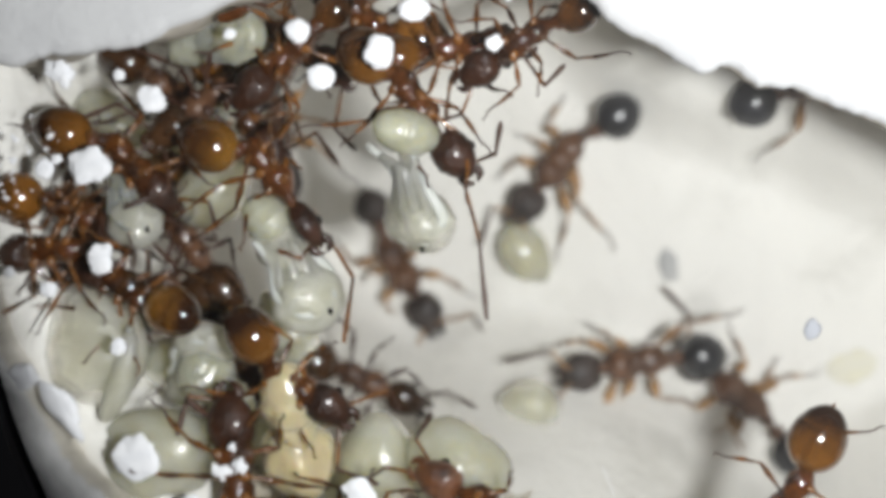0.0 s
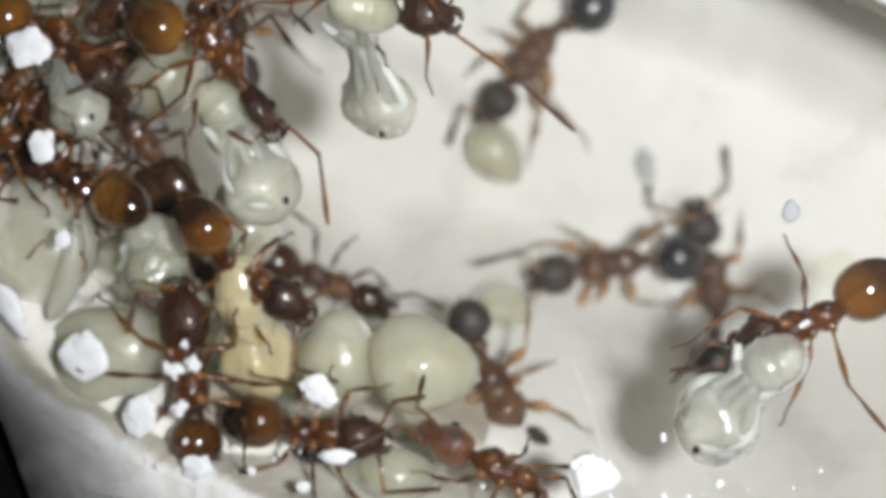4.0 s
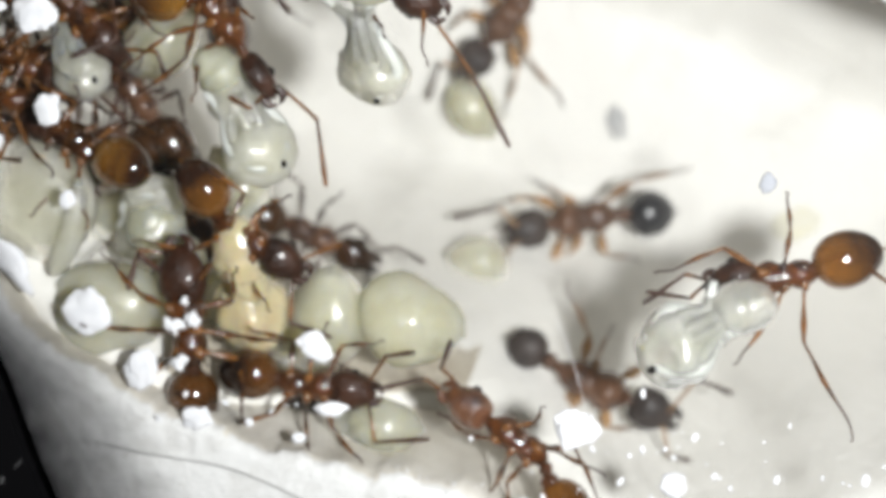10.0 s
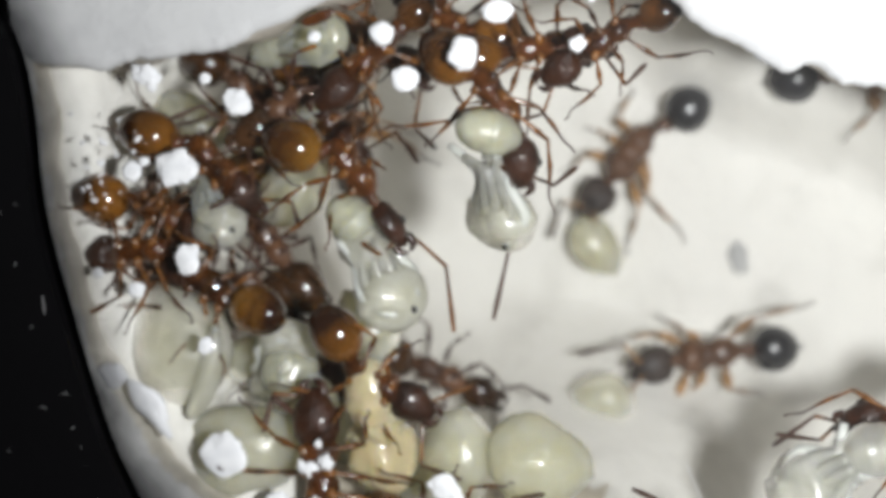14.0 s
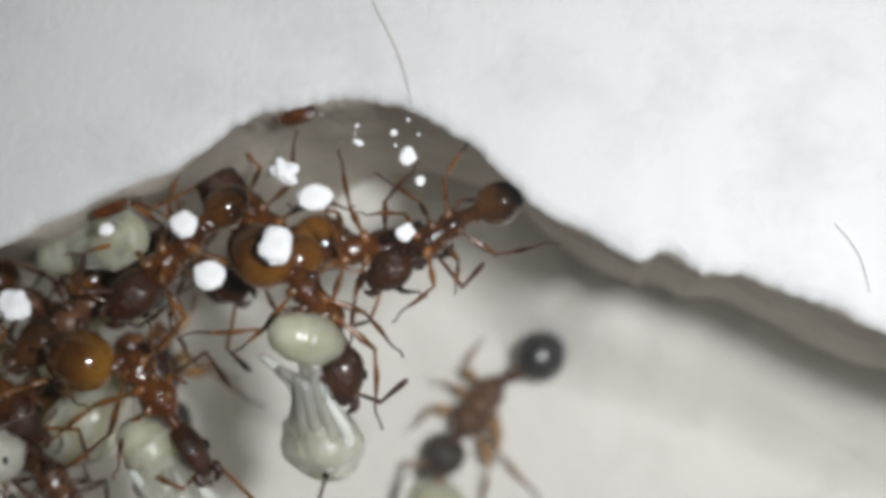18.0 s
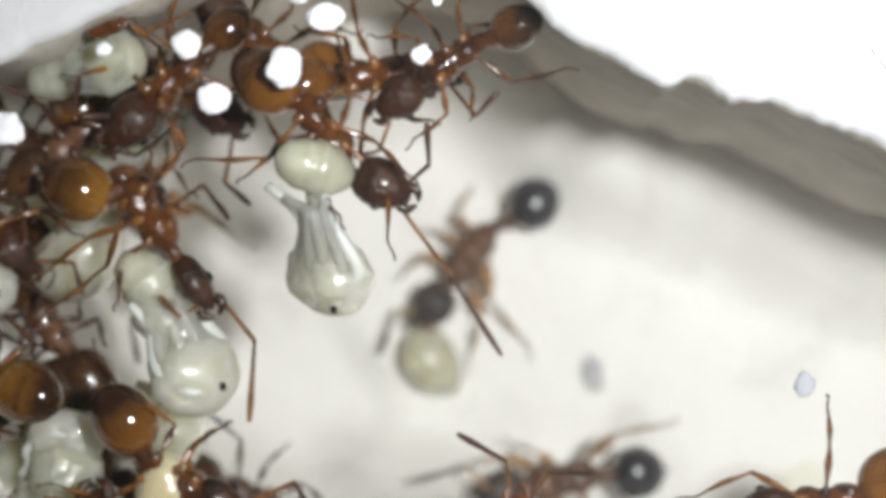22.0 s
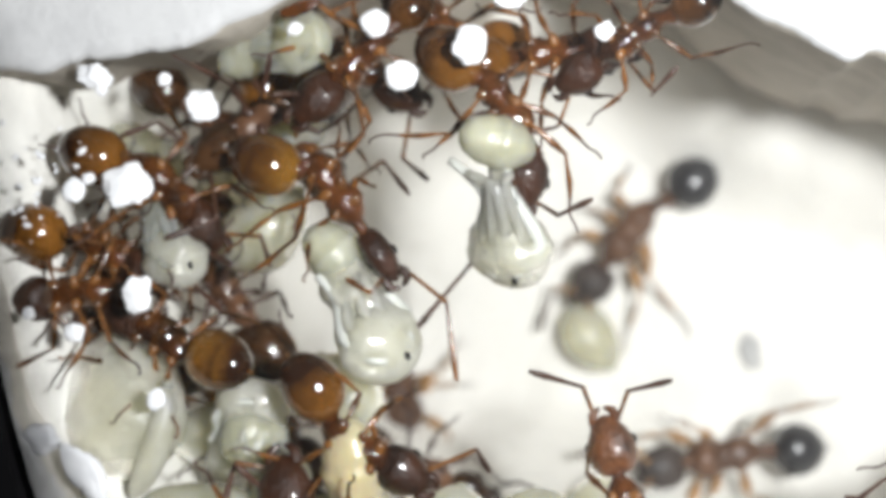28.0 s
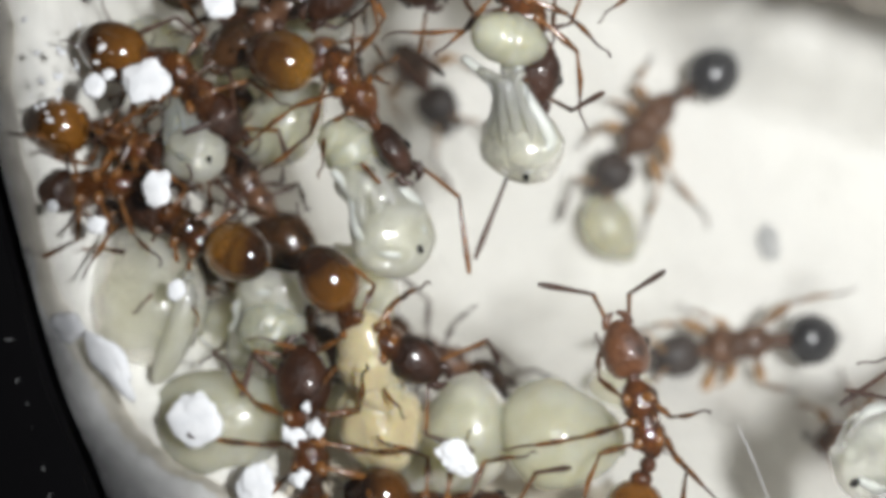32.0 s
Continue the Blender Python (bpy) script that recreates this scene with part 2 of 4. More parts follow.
# ---------------------------------------------------------------- builders
def mesh_of(name, bm, mat, smooth=True):
    bmesh.ops.recalc_face_normals(bm, faces=bm.faces)
    for v in bm.verts:
        v.co *= MM
    for f in bm.faces:
        f.smooth = smooth
    me = bpy.data.meshes.new(name)
    bm.to_mesh(me)
    bm.free()
    me.materials.append(mat)
    return me


def part(name, bm, mat, parent=None, label="", at=None, smooth=True):
    """One mesh object from a bmesh in millimetres; at: its origin in its parent's space."""
    if at is not None:
        for v in bm.verts:
            v.co -= Vector(at)
    ob = new(name, mesh_of(name, bm, mat, smooth))
    ob.parent = parent
    if at is not None:
        ob.location = Vector(at) * MM
    return tagged(ob, label)


def blob(sx, sy, sz, at=(0, 0, 0), turn=None, u=20, v=14, shape=None):
    """An ellipsoid of these half sizes, its long axis along x; shape(p, unit) may remodel it."""
    bm = bmesh.new()
    bmesh.ops.create_uvsphere(bm, u_segments=u, v_segments=v, radius=1)
    flip = Matrix.Rotation(math.pi / 2, 3, "Y")
    for w in bm.verts:
        n = flip @ w.co
        p = Vector((n.x * sx, n.y * sy, n.z * sz))
        if shape:
            p = shape(p, n)
        w.co = (turn @ p if turn else p) + Vector(at)
    return bm


def tube(points, radii, sides=8, steps=5):
    """A smooth round tube through points."""
    pts = [Vector(p) for p in points]
    path, rad = [], []
    for i in range(len(pts) - 1):
        p0, p1, p2, p3 = pts[max(i - 1, 0)], pts[i], pts[i + 1], pts[min(i + 2, len(pts) - 1)]
        for k in range(steps):
            t = k / steps
            path.append(0.5 * (2 * p1 + (p2 - p0) * t + (2 * p0 - 5 * p1 + 4 * p2 - p3) * t * t + (3 * p1 - p0 - 3 * p2 + p3) * t ** 3))
            rad.append(radii[i] * (1 - t) + radii[i + 1] * t)
    path.append(pts[-1]), rad.append(radii[-1])
    bm = bmesh.new()
    rings, side = [], None
    for i, p in enumerate(path):
        d = (path[min(i + 1, len(path) - 1)] - path[max(i - 1, 0)]).normalized()
        side = d.orthogonal().normalized() if side is None else (side - d * side.dot(d)).normalized()
        other = d.cross(side)
        rings.append([bm.verts.new(p + (side * math.cos(a) + other * math.sin(a)) * rad[i]) for a in (2 * math.pi * k / sides for k in range(sides))])
    for a, b in zip(rings, rings[1:]):
        for k in range(sides):
            bm.faces.new((a[k], a[(k + 1) % sides], b[(k + 1) % sides], b[k]))
    bm.faces.new(rings[0][::-1]), bm.faces.new(rings[-1])
    return bm


def joined(*many):
    bm = bmesh.new()
    for b in many:
        me = bpy.data.meshes.new("piece")
        b.to_mesh(me)
        bm.from_mesh(me)
        b.free()
        bpy.data.meshes.remove(me)
    return bm


def aim(d, up=(0, 0, 1)):
    """A turn that takes +x to d and keeps z near up."""
    x = Vector(d).normalized()
    y = Vector(up).cross(x)
    y = y.normalized() if y.length > 1e-4 else Vector((0, 1, 0))
    return Matrix((x, y, x.cross(y))).transposed()


def smooth_line(points, steps=12):
    pts = [Vector(p) for p in points]
    out = []
    for i in range(len(pts) - 1):
        p0, p1, p2, p3 = pts[max(i - 1, 0)], pts[i], pts[i + 1], pts[min(i + 2, len(pts) - 1)]
        for k in range(steps):
            t = k / steps
            out.append(0.5 * (2 * p1 + (p2 - p0) * t + (2 * p0 - 5 * p1 + 4 * p2 - p3) * t * t + (3 * p1 - p0 - 3 * p2 + p3) * t ** 3))
    return out + [pts[-1]]


# ---------------------------------------------------------------- the nest: floor, walls, glass
TOP = 13.5      # plaster rim, just under the glass
north_lip = [(-14, 3.6, 0), (-9.01, 2.46, 13.50), (-7.50, 2.66, 13.50), (-6.10, 2.73, 13.50), (-5.02, 3.10, 13.50), (-2.53, 4.12, 13.50), (-1.60, 4.70, 13.50), (-0.77, 4.97, 13.50), (0.15, 5.05, 13.50),
             (1.16, 4.90, 13.50), (2.14, 4.41, 13.50), (2.93, 3.66, 13.50), (3.63, 3.02, 13.50), (4.93, 2.31, 13.50), (5.45, 2.35, 13.50), (6.04, 2.00, 13.50), (6.73, 1.97, 13.50),
             (7.49, 1.61, 13.50), (8.32, 1.30, 13.50), (9.03, 0.83, 13.50), (10.6, 0.2, 0), (12.5, -0.5, 0), (14.5, -1.3, 0), (19, -2.6, 0), (24, -4, 0)]
south_lip = [(-9.9, 4.2, 0), (-9.66, 1.09, 13.50), (-9.56, -0.50, 13.50), (-9.05, -2.56, 13.50), (-8.23, -4.52, 13.50), (-7.33, -5.71, 13.50), (-6.06, -6.65, 13.50), (-4.57, -7.36, 13.50), (-2.97, -7.89, 13.50), (-0.93, -8.36, 13.50),
             (0.89, -8.68, 13.50), (2.43, -9.51, 13.00), (3.77, -10.95, 11.50), (6.39, -12.42, 9.50), (8.72, -11.96, 8.50), (9.92, -10.92, 8.50), (11.61, -10.35, 8.50), (16, -9.0, 8.5), (24, -8.0, 8.5)]
frame_line = [(-10.9, 14, 0), (-10.6, 6, 0), (-9.31, 2.77, 15.00), (-9.01, -0.22, 15.00), (-8.54, -2.29, 15.00), (-7.90, -4.60, 15.00), (-7.15, -6.40, 15.00), (-6.55, -8.20, 15.00), (-5.85, -9.90, 15.00), (-5.00, -11.60, 15.00), (-3.2, -14, 0), (-1, -20, 0)]


def smoothstep(a, b, x):
    t = min(max((x - a) / (b - a), 0), 1)
    return t * t * (3 - 2 * t)


def flat(points):
    return [(p[0], p[1], 0) for p in points]


def wall(name, lip, outward, label, seed, lean, top, face, ragged=1.0):
    """A plaster wall: worn lip, uneven face down to the floor, and a flat top that runs outward."""
    line = smooth_line([(q[0], q[1], q[2] or TOP) for q in lip], 16)
    bm = bmesh.new()
    rows = []
    for i, here in enumerate(line):
        top_z, p = here.z, Vector((here.x, here.y, 0))
        d = line[min(i + 1, len(line) - 1)] - line[max(i - 1, 0)]
        d = Vector((d.x, d.y, 0)).normalized()
        n = Vector((d.y, -d.x, 0)) * outward      # away from the chamber
        wob = (noise.noise(Vector((p.x * 1.3, p.y * 1.3, seed))) * 0.10 + noise.noise(Vector((p.x * 5, p.y * 5, seed))) * 0.05) * ragged
        under = lean(p.x)
        col = []
        for off, z in ((9.0, top_z), (0.35, top_z), (0.10, top_z - 0.03), (0.0, top_z - 0.16), (0.0, top_z - 0.5), (under * 0.2, top_z - 1.5), (under * 0.5, top_z * 0.7), (under * 0.8, top_z * 0.4), (under, 0.6), (under - 0.1, -0.3)):
            q = p + n * (off + wob * (1.0 if z > top_z - 0.3 else 0.6 if z > top_z - 1.0 else 0.15))
            if off > 0.3 and z == top_z:
                q = p + ((p - Vector((2, -1, 0))).normalized() if outward > 0 else Vector((0, 1, 0))) * off
            if z < top_z - 0.3 and z > 0:
                q += n * 0.22 * noise.noise(Vector((p.x * 0.9, p.y * 0.9, z * 0.9 + seed)))
            if off > 5 and outward < 0:
                q = Vector((p.x, 15.0, 0))
            q.z = z
            col.append(bm.verts.new(q))
        rows.append(col)
    for a, b in zip(rows, rows[1:]):
        for k in range(len(a) - 1):
            bm.faces.new((a[k], a[k + 1], b[k + 1], b[k]))
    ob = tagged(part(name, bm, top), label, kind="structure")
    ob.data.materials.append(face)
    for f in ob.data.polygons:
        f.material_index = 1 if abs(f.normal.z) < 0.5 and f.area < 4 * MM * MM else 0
    return ob


def slab(name, outline_a, outline_b, z0, z1, mat, label):
    """A solid sheet between two lines of equal length."""
    bm = bmesh.new()
    rows = [[bm.verts.new((q.x, q.y, z)) for q, z in ((a, z1), (b, z1), (b, z0), (a, z0))] for a, b in zip(outline_a, outline_b)]
    for a, b in zip(rows, rows[1:]):
        for k in range(4):
            bm.faces.new((a[k], a[(k + 1) % 4], b[(k + 1) % 4], b[k]))
    bm.faces.new(rows[0]), bm.faces.new(rows[-1][::-1])
    return tagged(part(name, bm, mat, smooth=False), label, kind="structure")


wall("wall_north", north_lip, -1, "white plaster nest wall with a ragged worn rim", 3.0, lambda x: 0.25, PLASTER_TOP, SHADED_FACE)

wall("wall_south", south_lip, 1, "white plaster nest wall with a ragged damp rim", 8.0, lambda x: 0.3, RIM, PLASTER, 2.4)

edge = [p + Vector((-0.15, -0.05, 0)) for p in smooth_line(flat(frame_line), 8)]
rim_bar = slab("frame_edge", edge, [Vector((-30, p.y, 0)) if p.y > -9 else Vector((-30, -9 + (p.y + 9) * 0.9, 0)) for p in edge], TOP + 0.9, TOP + 1.5, BLACK, "black scratched plastic rim of the nest box")



def fade_sheet():
    """An added sheet along the black bar; its tint paints a dark fade that clears towards the plaster."""
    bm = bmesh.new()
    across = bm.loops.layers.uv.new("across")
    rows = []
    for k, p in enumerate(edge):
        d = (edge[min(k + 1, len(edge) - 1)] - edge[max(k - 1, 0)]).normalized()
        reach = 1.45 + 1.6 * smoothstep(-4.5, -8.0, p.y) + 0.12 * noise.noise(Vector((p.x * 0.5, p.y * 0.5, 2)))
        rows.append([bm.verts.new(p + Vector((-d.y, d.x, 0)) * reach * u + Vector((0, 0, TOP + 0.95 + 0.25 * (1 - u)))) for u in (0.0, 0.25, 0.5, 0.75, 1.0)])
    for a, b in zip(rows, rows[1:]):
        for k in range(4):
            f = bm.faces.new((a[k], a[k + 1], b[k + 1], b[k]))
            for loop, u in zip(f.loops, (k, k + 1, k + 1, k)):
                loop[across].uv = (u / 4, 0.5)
    part("fade_sheet", bm, EDGE_FADE, rim_bar, "added dark tint sheet fading out from the black bar")


fade_sheet()

bank_line = [Vector((p.x, p.y)) for p in smooth_line(flat(south_lip), 5)]

foot_line = [Vector((p.x, p.y)) for p in smooth_line(flat(north_lip), 4)]


def bank(x, y):
    """Height of the ground: flat in the middle, banked up against the walls."""
    p = Vector((x, y))
    d = max(0.0, min((p - q).length for q in bank_line) - 0.35)
    east = smoothstep(-6, -1, x)
    west_bank = 12.5 * (1 - smoothstep(0.0, 3.1 - 0.9 * east, d)) ** 1.3
    east_bank = 8.4 * max(0.0, 1 - d / 3.7) ** 1.25
    mix = smoothstep(-6.0, 1.5, x)
    h = west_bank * (1 - mix) + east_bank * mix
    foot = min((p - q).length for q in foot_line) if y < 5.2 else 0.0
    h = max(h, 2.4 * (1 - smoothstep(0.2, 2.8, foot)))
    h = max(h, 10.6 * (1 - smoothstep(1.3, 3.3, math.hypot(x + 9.2, y - 3.6))))
    return h + 0.10 * noise.noise(Vector((x * 0.6, y * 0.6, 0))) + 0.05 * noise.noise(Vector((x * 2.1, y * 2.1, 4)))


def build_floor():
    bm = bmesh.new()
    nx, ny = 130, 100
    grid = [[None] * (ny + 1) for _ in range(nx + 1)]
    for i in range(nx + 1):
        for j in range(ny + 1):
            x, y = -14 + 38 * i / nx, -15 + 27 * j / ny
            grid[i][j] = bm.verts.new((x, y, bank(x, y)))
    for i in range(nx):
        for j in range(ny):
            bm.faces.new((grid[i][j], grid[i + 1][j], grid[i + 1][j + 1], grid[i][j + 1]))
    tagged(part("floor", bm, FLOOR), "off-white damp plaster nest floor with grey stains", kind="structure")


build_floor()


def residue():
    """Damp brown debris that gathers along the foot of the southern rim."""
    line = [p for p in smooth_line(flat(south_lip), 14) if -5.0 < p.x < 0.9]
    bm = bmesh.new()
    rows = []
    for k, p in enumerate(line):
        d = (line[min(k + 1, len(line) - 1)] - line[max(k - 1, 0)]).normalized()
        n = Vector((-d.y, d.x, 0))
        wide = 0.85 + 0.35 * noise.noise(Vector((p.x * 1.1, p.y, 6))) + 0.25 * noise.noise(Vector((p.x * 4, p.y, 2)))
        row = []
        for j in range(9):
            q = p + n * (0.22 + wide * j / 8)
            q.z = bank(q.x, q.y) + (0.10 + 0.06 * noise.noise(Vector((q.x * 5, q.y * 5, 1))) if 0 < j < 8 else -0.08)
            row.append(bm.verts.new(q))
        rows.append(row)
    for a, b in zip(rows, rows[1:]):
        for j in range(8):
            bm.faces.new((a[j], a[j + 1], b[j + 1], b[j]))
    tagged(part("debris", bm, RESIDUE), "damp brown debris along the foot of the rim", "debris", kind="stuff")


residue()
slab("wall_east", [Vector((23.5, -16, 0)), Vector((23.5, 12, 0))], [Vector((25, -16, 0)), Vector((25, 12, 0))], -0.5, TOP, PLASTER, "plain white plaster end wall")
pane = slab("window_1", [Vector((-30, -20, 0)), Vector((-30, 15, 0))], [Vector((25, -20, 0)), Vector((25, 15, 0))], TOP + 0.12, TOP + 0.9, GLASS, "clear glass cover over the nest")
pane.visible_shadow = False


# ---------------------------------------------------------------- ants
def ant(label, head, thorax, gaster, side=1, tone="red", size=1.0, surface=None, feet=None, antennae=None, seed=1, jitter=0.42, face=1.0, belly=1.0):
    """An ant from the places of its head, thorax and gaster, in millimetres.
    side: 1 hangs from the glass above it, -1 stands on the ground. feet, antennae: places of their tips where they differ from the usual."""
    rnd = random.Random(seed)
    T, Hd, G = Vector(thorax), Vector(head), Vector(gaster)
    base = new("ant")
    tagged(base, label, "ant", "ants of the colony")
    fwd = (Hd - T).normalized()
    heading = math.atan2(fwd.y, fwd.x)
    turn = Matrix.Rotation(heading, 3, "Z")
    inv = turn.transposed()
    base.matrix_basis = Matrix.LocRotScale(T * MM, turn.to_quaternion(), None)
    h, g = inv @ (Hd - T), inv @ (G - T)
    s = size
    stout = 1.28 if tone in ("floor", "dusk") else 1.0
    h = h.normalized() * min(max(h.length, 0.85 * s), 1.35 * s)
    g = g.normalized() * min(max(g.length, 1.3 * s), 2.1 * s)
    low = -side         # the way from the surface the feet are on to the back
    if tone == "red":
        m_head, m_thorax, m_front, m_rear, m_leg, m_tip = HEAD, RED, AMBER, AMBER, LEG, LEG_TIP
    elif tone == "deep":
        m_head, m_thorax, m_front, m_rear, m_leg, m_tip = HEAD, RED, DEEP, DEEP, LEG, LEG_TIP
    elif tone == "amber":
        m_head, m_thorax, m_front, m_rear, m_leg, m_tip = HEAD, RED, AMBER_PALE, AMBER, LEG, LEG
    elif tone == "rust":
        m_head, m_thorax, m_front, m_rear, m_leg, m_tip = RUST, RED, AMBER, AMBER, LEG, LEG_TIP
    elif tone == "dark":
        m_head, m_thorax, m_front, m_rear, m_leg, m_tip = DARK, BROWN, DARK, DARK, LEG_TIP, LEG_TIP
    elif tone == "dusk":
        m_head, m_thorax, m_front, m_rear, m_leg, m_tip = DUSK, BROWN, DUSK, DUSK, TAN, LEG_TIP
    else:               # seen on the floor: black head and gaster, tan legs
        m_head, m_thorax, m_front, m_rear, m_leg, m_tip = DUSK, BROWN, BLUEBLACK, BLUEBLACK, TAN, LEG_TIP
    # thorax: broad shoulders, a waist, and a sloping rear with two spines
    ht, gt = aim(h), aim(-g)

    def chest(p, n):
        w = 1.0 + 0.28 * math.exp(-((n.x - 0.5) / 0.3) ** 2) - 0.22 * math.exp(-((n.x + 0.12) / 0.18) ** 2) + 0.1 * math.exp(-((n.x + 0.5) / 0.25) ** 2)
        w *= 1 + 0.10 * noise.noise(n * 4.5 + Vector((seed, 0, 0))) + 0.07 * noise.noise(n * 10 + Vector((seed, 5, 0))) - 0.10 * math.exp(-((n.x - 0.12) / 0.06) ** 2)
        return Vector((p.x, p.y * w, p.z * w + low * 0.08 * s * math.exp(-((n.x - 0.45) / 0.35) ** 2)))
    bm = blob(0.74 * s * stout ** 0.5, 0.30 * s * stout, 0.30 * s * stout, shape=chest, u=30, v=30)
    spines = [tube([(-0.5 * s, 0.12 * s * k, low * 0.16 * s), (-0.78 * s, 0.17 * s * k, low * 0.26 * s)], [0.05 * s, 0.008 * s], 6, 2) for k in (-1, 1)]
    body = part("thorax", joined(bm, *spines), m_thorax, base)
    neck = h.normalized() * 0.62 * s
    part("neck", tube([neck * 0.85, neck.lerp(h, 0.5), h - h.normalized() * 0.3 * s], [0.14 * s, 0.10 * s, 0.13 * s], 8, 3), m_thorax, base)
    # head
    hp = h

    def skull(p, n):
        w = 1.0 + 0.12 * (-n.x) - 0.18 * max(n.x, 0) ** 2
        dent = 0.10 * s * math.exp(-(n.y / 0.35) ** 2) if n.x < -0.5 else 0
        w *= 1 + 0.05 * noise.noise(n * 5 + Vector((seed, 1, 0))) + 0.035 * noise.noise(n * 13 + Vector((seed, 2, 0)))
        return Vector((p.x + dent, p.y * w, p.z * w))
    skull_ob = part("head", blob(0.55 * s, 0.41 * s * face * stout ** 0.5, 0.33 * s * stout ** 0.5, shape=skull, turn=ht, u=30, v=24), m_head, base)
    skull_ob.location = hp * MM

    feelers = {}

    def on_head(x, y, z):
        return ht @ Vector((x * s, y * s, z * s))
    for k in (-1, 1):
        part("eye", blob(0.10 * s, 0.06 * s, 0.09 * s, at=on_head(0.05, 0.39 * k * face, low * 0.08), turn=ht, u=10, v=8), EYE, skull_ob, "small black compound eye")
        part("mandible", tube([on_head(0.42, 0.18 * k, 0), on_head(0.58, 0.17 * k, 0), on_head(0.68, 0.03 * k, 0)], [0.10 * s, 0.085 * s, 0.025 * s], 7, 4), m_head, skull_ob)
        root = on_head(0.34, 0.15 * k, low * 0.2)
        if antennae and antennae.get(k):
            bend_at, end_at = antennae[k] if len(antennae[k]) == 2 else (None, antennae[k])
            tip = inv @ (Vector(end_at) - T) - hp
            if not bend_at:
                tip = root + (tip - root).normalized() * min((tip - root).length, 1.9 * s)
            mid = inv @ (Vector(bend_at) - T) - hp if bend_at else root.lerp(tip, 0.45) + Vector((-(tip - root).y, (tip - root).x, 0)) * (-0.25 * k if (tip - root).length > 1.2 else -0.5 * k)
        else:
            spread = rnd.uniform(-0.15, 0.3)
            mid = on_head(0.75 + rnd.uniform(-0.2, 0.2), (0.75 + spread) * k, -low * rnd.uniform(0.0, 0.2))
            tip = on_head(1.55 + rnd.uniform(-0.4, 0.2), (0.65 + spread + rnd.uniform(-0.3, 0.3)) * k, -low * rnd.uniform(0.1, 0.5))
        scape = part("antenna", tube([root, root.lerp(mid, 0.5) + Vector((0, 0, low * 0.04)), mid], [0.034 * s, 0.038 * s, 0.044 * s], 7, 4), m_leg, skull_ob, at=root)
        part("antenna_club", tube([mid - root, mid.lerp(tip, 0.35) - root, mid.lerp(tip, 0.75) - root, tip - root], [0.032 * s, 0.042 * s, 0.060 * s, 0.036 * s], 7, 4), m_tip, scape)
        feelers[k] = scape
    # waist
    gd = g.normalized()
    start = Vector((-0.62 * s, 0, -low * 0.03 * s))
    end = g - gd * 0.52 * s * belly
    a, b = start.lerp(end, 0.35), start.lerp(end, 0.75)

    def node(p, n):
        return Vector((p.x, p.y, p.z + (low * 0.16 * s * max(0, low * n.z) ** 2)))
    part("petiole", joined(blob(0.15 * s, 0.15 * s, 0.15 * s, at=a, turn=gt, shape=node, u=14, v=10), tube([start * 0.9, a], [0.09 * s, 0.06 * s], 7, 3)), m_thorax, base)
    part("postpetiole", joined(blob(0.16 * s, 0.2 * s, 0.17 * s, at=b, turn=gt, u=14, v=10), tube([a, b, end], [0.06 * s, 0.07 * s, 0.06 * s], 7, 3)), m_thorax, base)
    # gaster: overlapping plates along a rounded drop
    def profile(u):
        return math.sqrt(max(0.0, 1 - (2 * u - 1) ** 2)) * (1.06 - 0.18 * u)
    gb = Matrix((gd, Vector((-gd.y, gd.x, 0)).normalized(), gd.cross(Vector((-gd.y, gd.x, 0)).normalized()))).transposed()
    cuts = [0.0, 0.66, 0.84, 0.94, 1.0]
    for i in range(4):
        u0, u1 = max(0.0, cuts[i] - 0.05), cuts[i + 1]
        bm = bmesh.new()
        rings = []
        n = 12 if i == 0 else 6
        for q in range(n + 1):
            t = q / n
            if i == 0:
                u = u1 * (1 - math.cos(t * math.pi * 0.62)) / (1 - math.cos(math.pi * 0.62))
            else:
                u = u0 + (u1 - u0) * t
            r = max(profile(u), 0.004) * (1.0 - 0.012 * i) + (0.0 if q < n or i == 3 else 0.006)
            rings.append([bm.verts.new(Vector(((u - 0.5) * 1.30 * s * belly / stout ** 0.5, math.cos(w) * r * 0.55 * s * belly * stout ** 0.25, math.sin(w) * r * 0.52 * s * belly))) for w in (2 * math.pi * k / 20 for k in range(20))])
        for ra, rb in zip(rings, rings[1:]):
            for k in range(20):
                bm.faces.new((ra[k], ra[(k + 1) % 20], rb[(k + 1) % 20], rb[k]))
        plate = part("gaster_plate", bm, m_front if i < 2 else m_rear, base)
        plate.matrix_basis = Matrix.LocRotScale(g * MM, gb.to_quaternion(), None)
    part("sting", tube([g + gd * 0.62 * s * belly, g + gd * 0.72 * s * belly], [0.05 * s, 0.01 * s], 6, 2), m_rear, base)
    # legs
    surf = (surface - T.z) if surface is not None else side * 0.75 * s
    usual = [(1.35, 1.05), (0.05, 1.55), (-1.55, 1.25)]
    legs = []
    bulk = 1.5 if tone in ("floor", "dusk") else 0.80
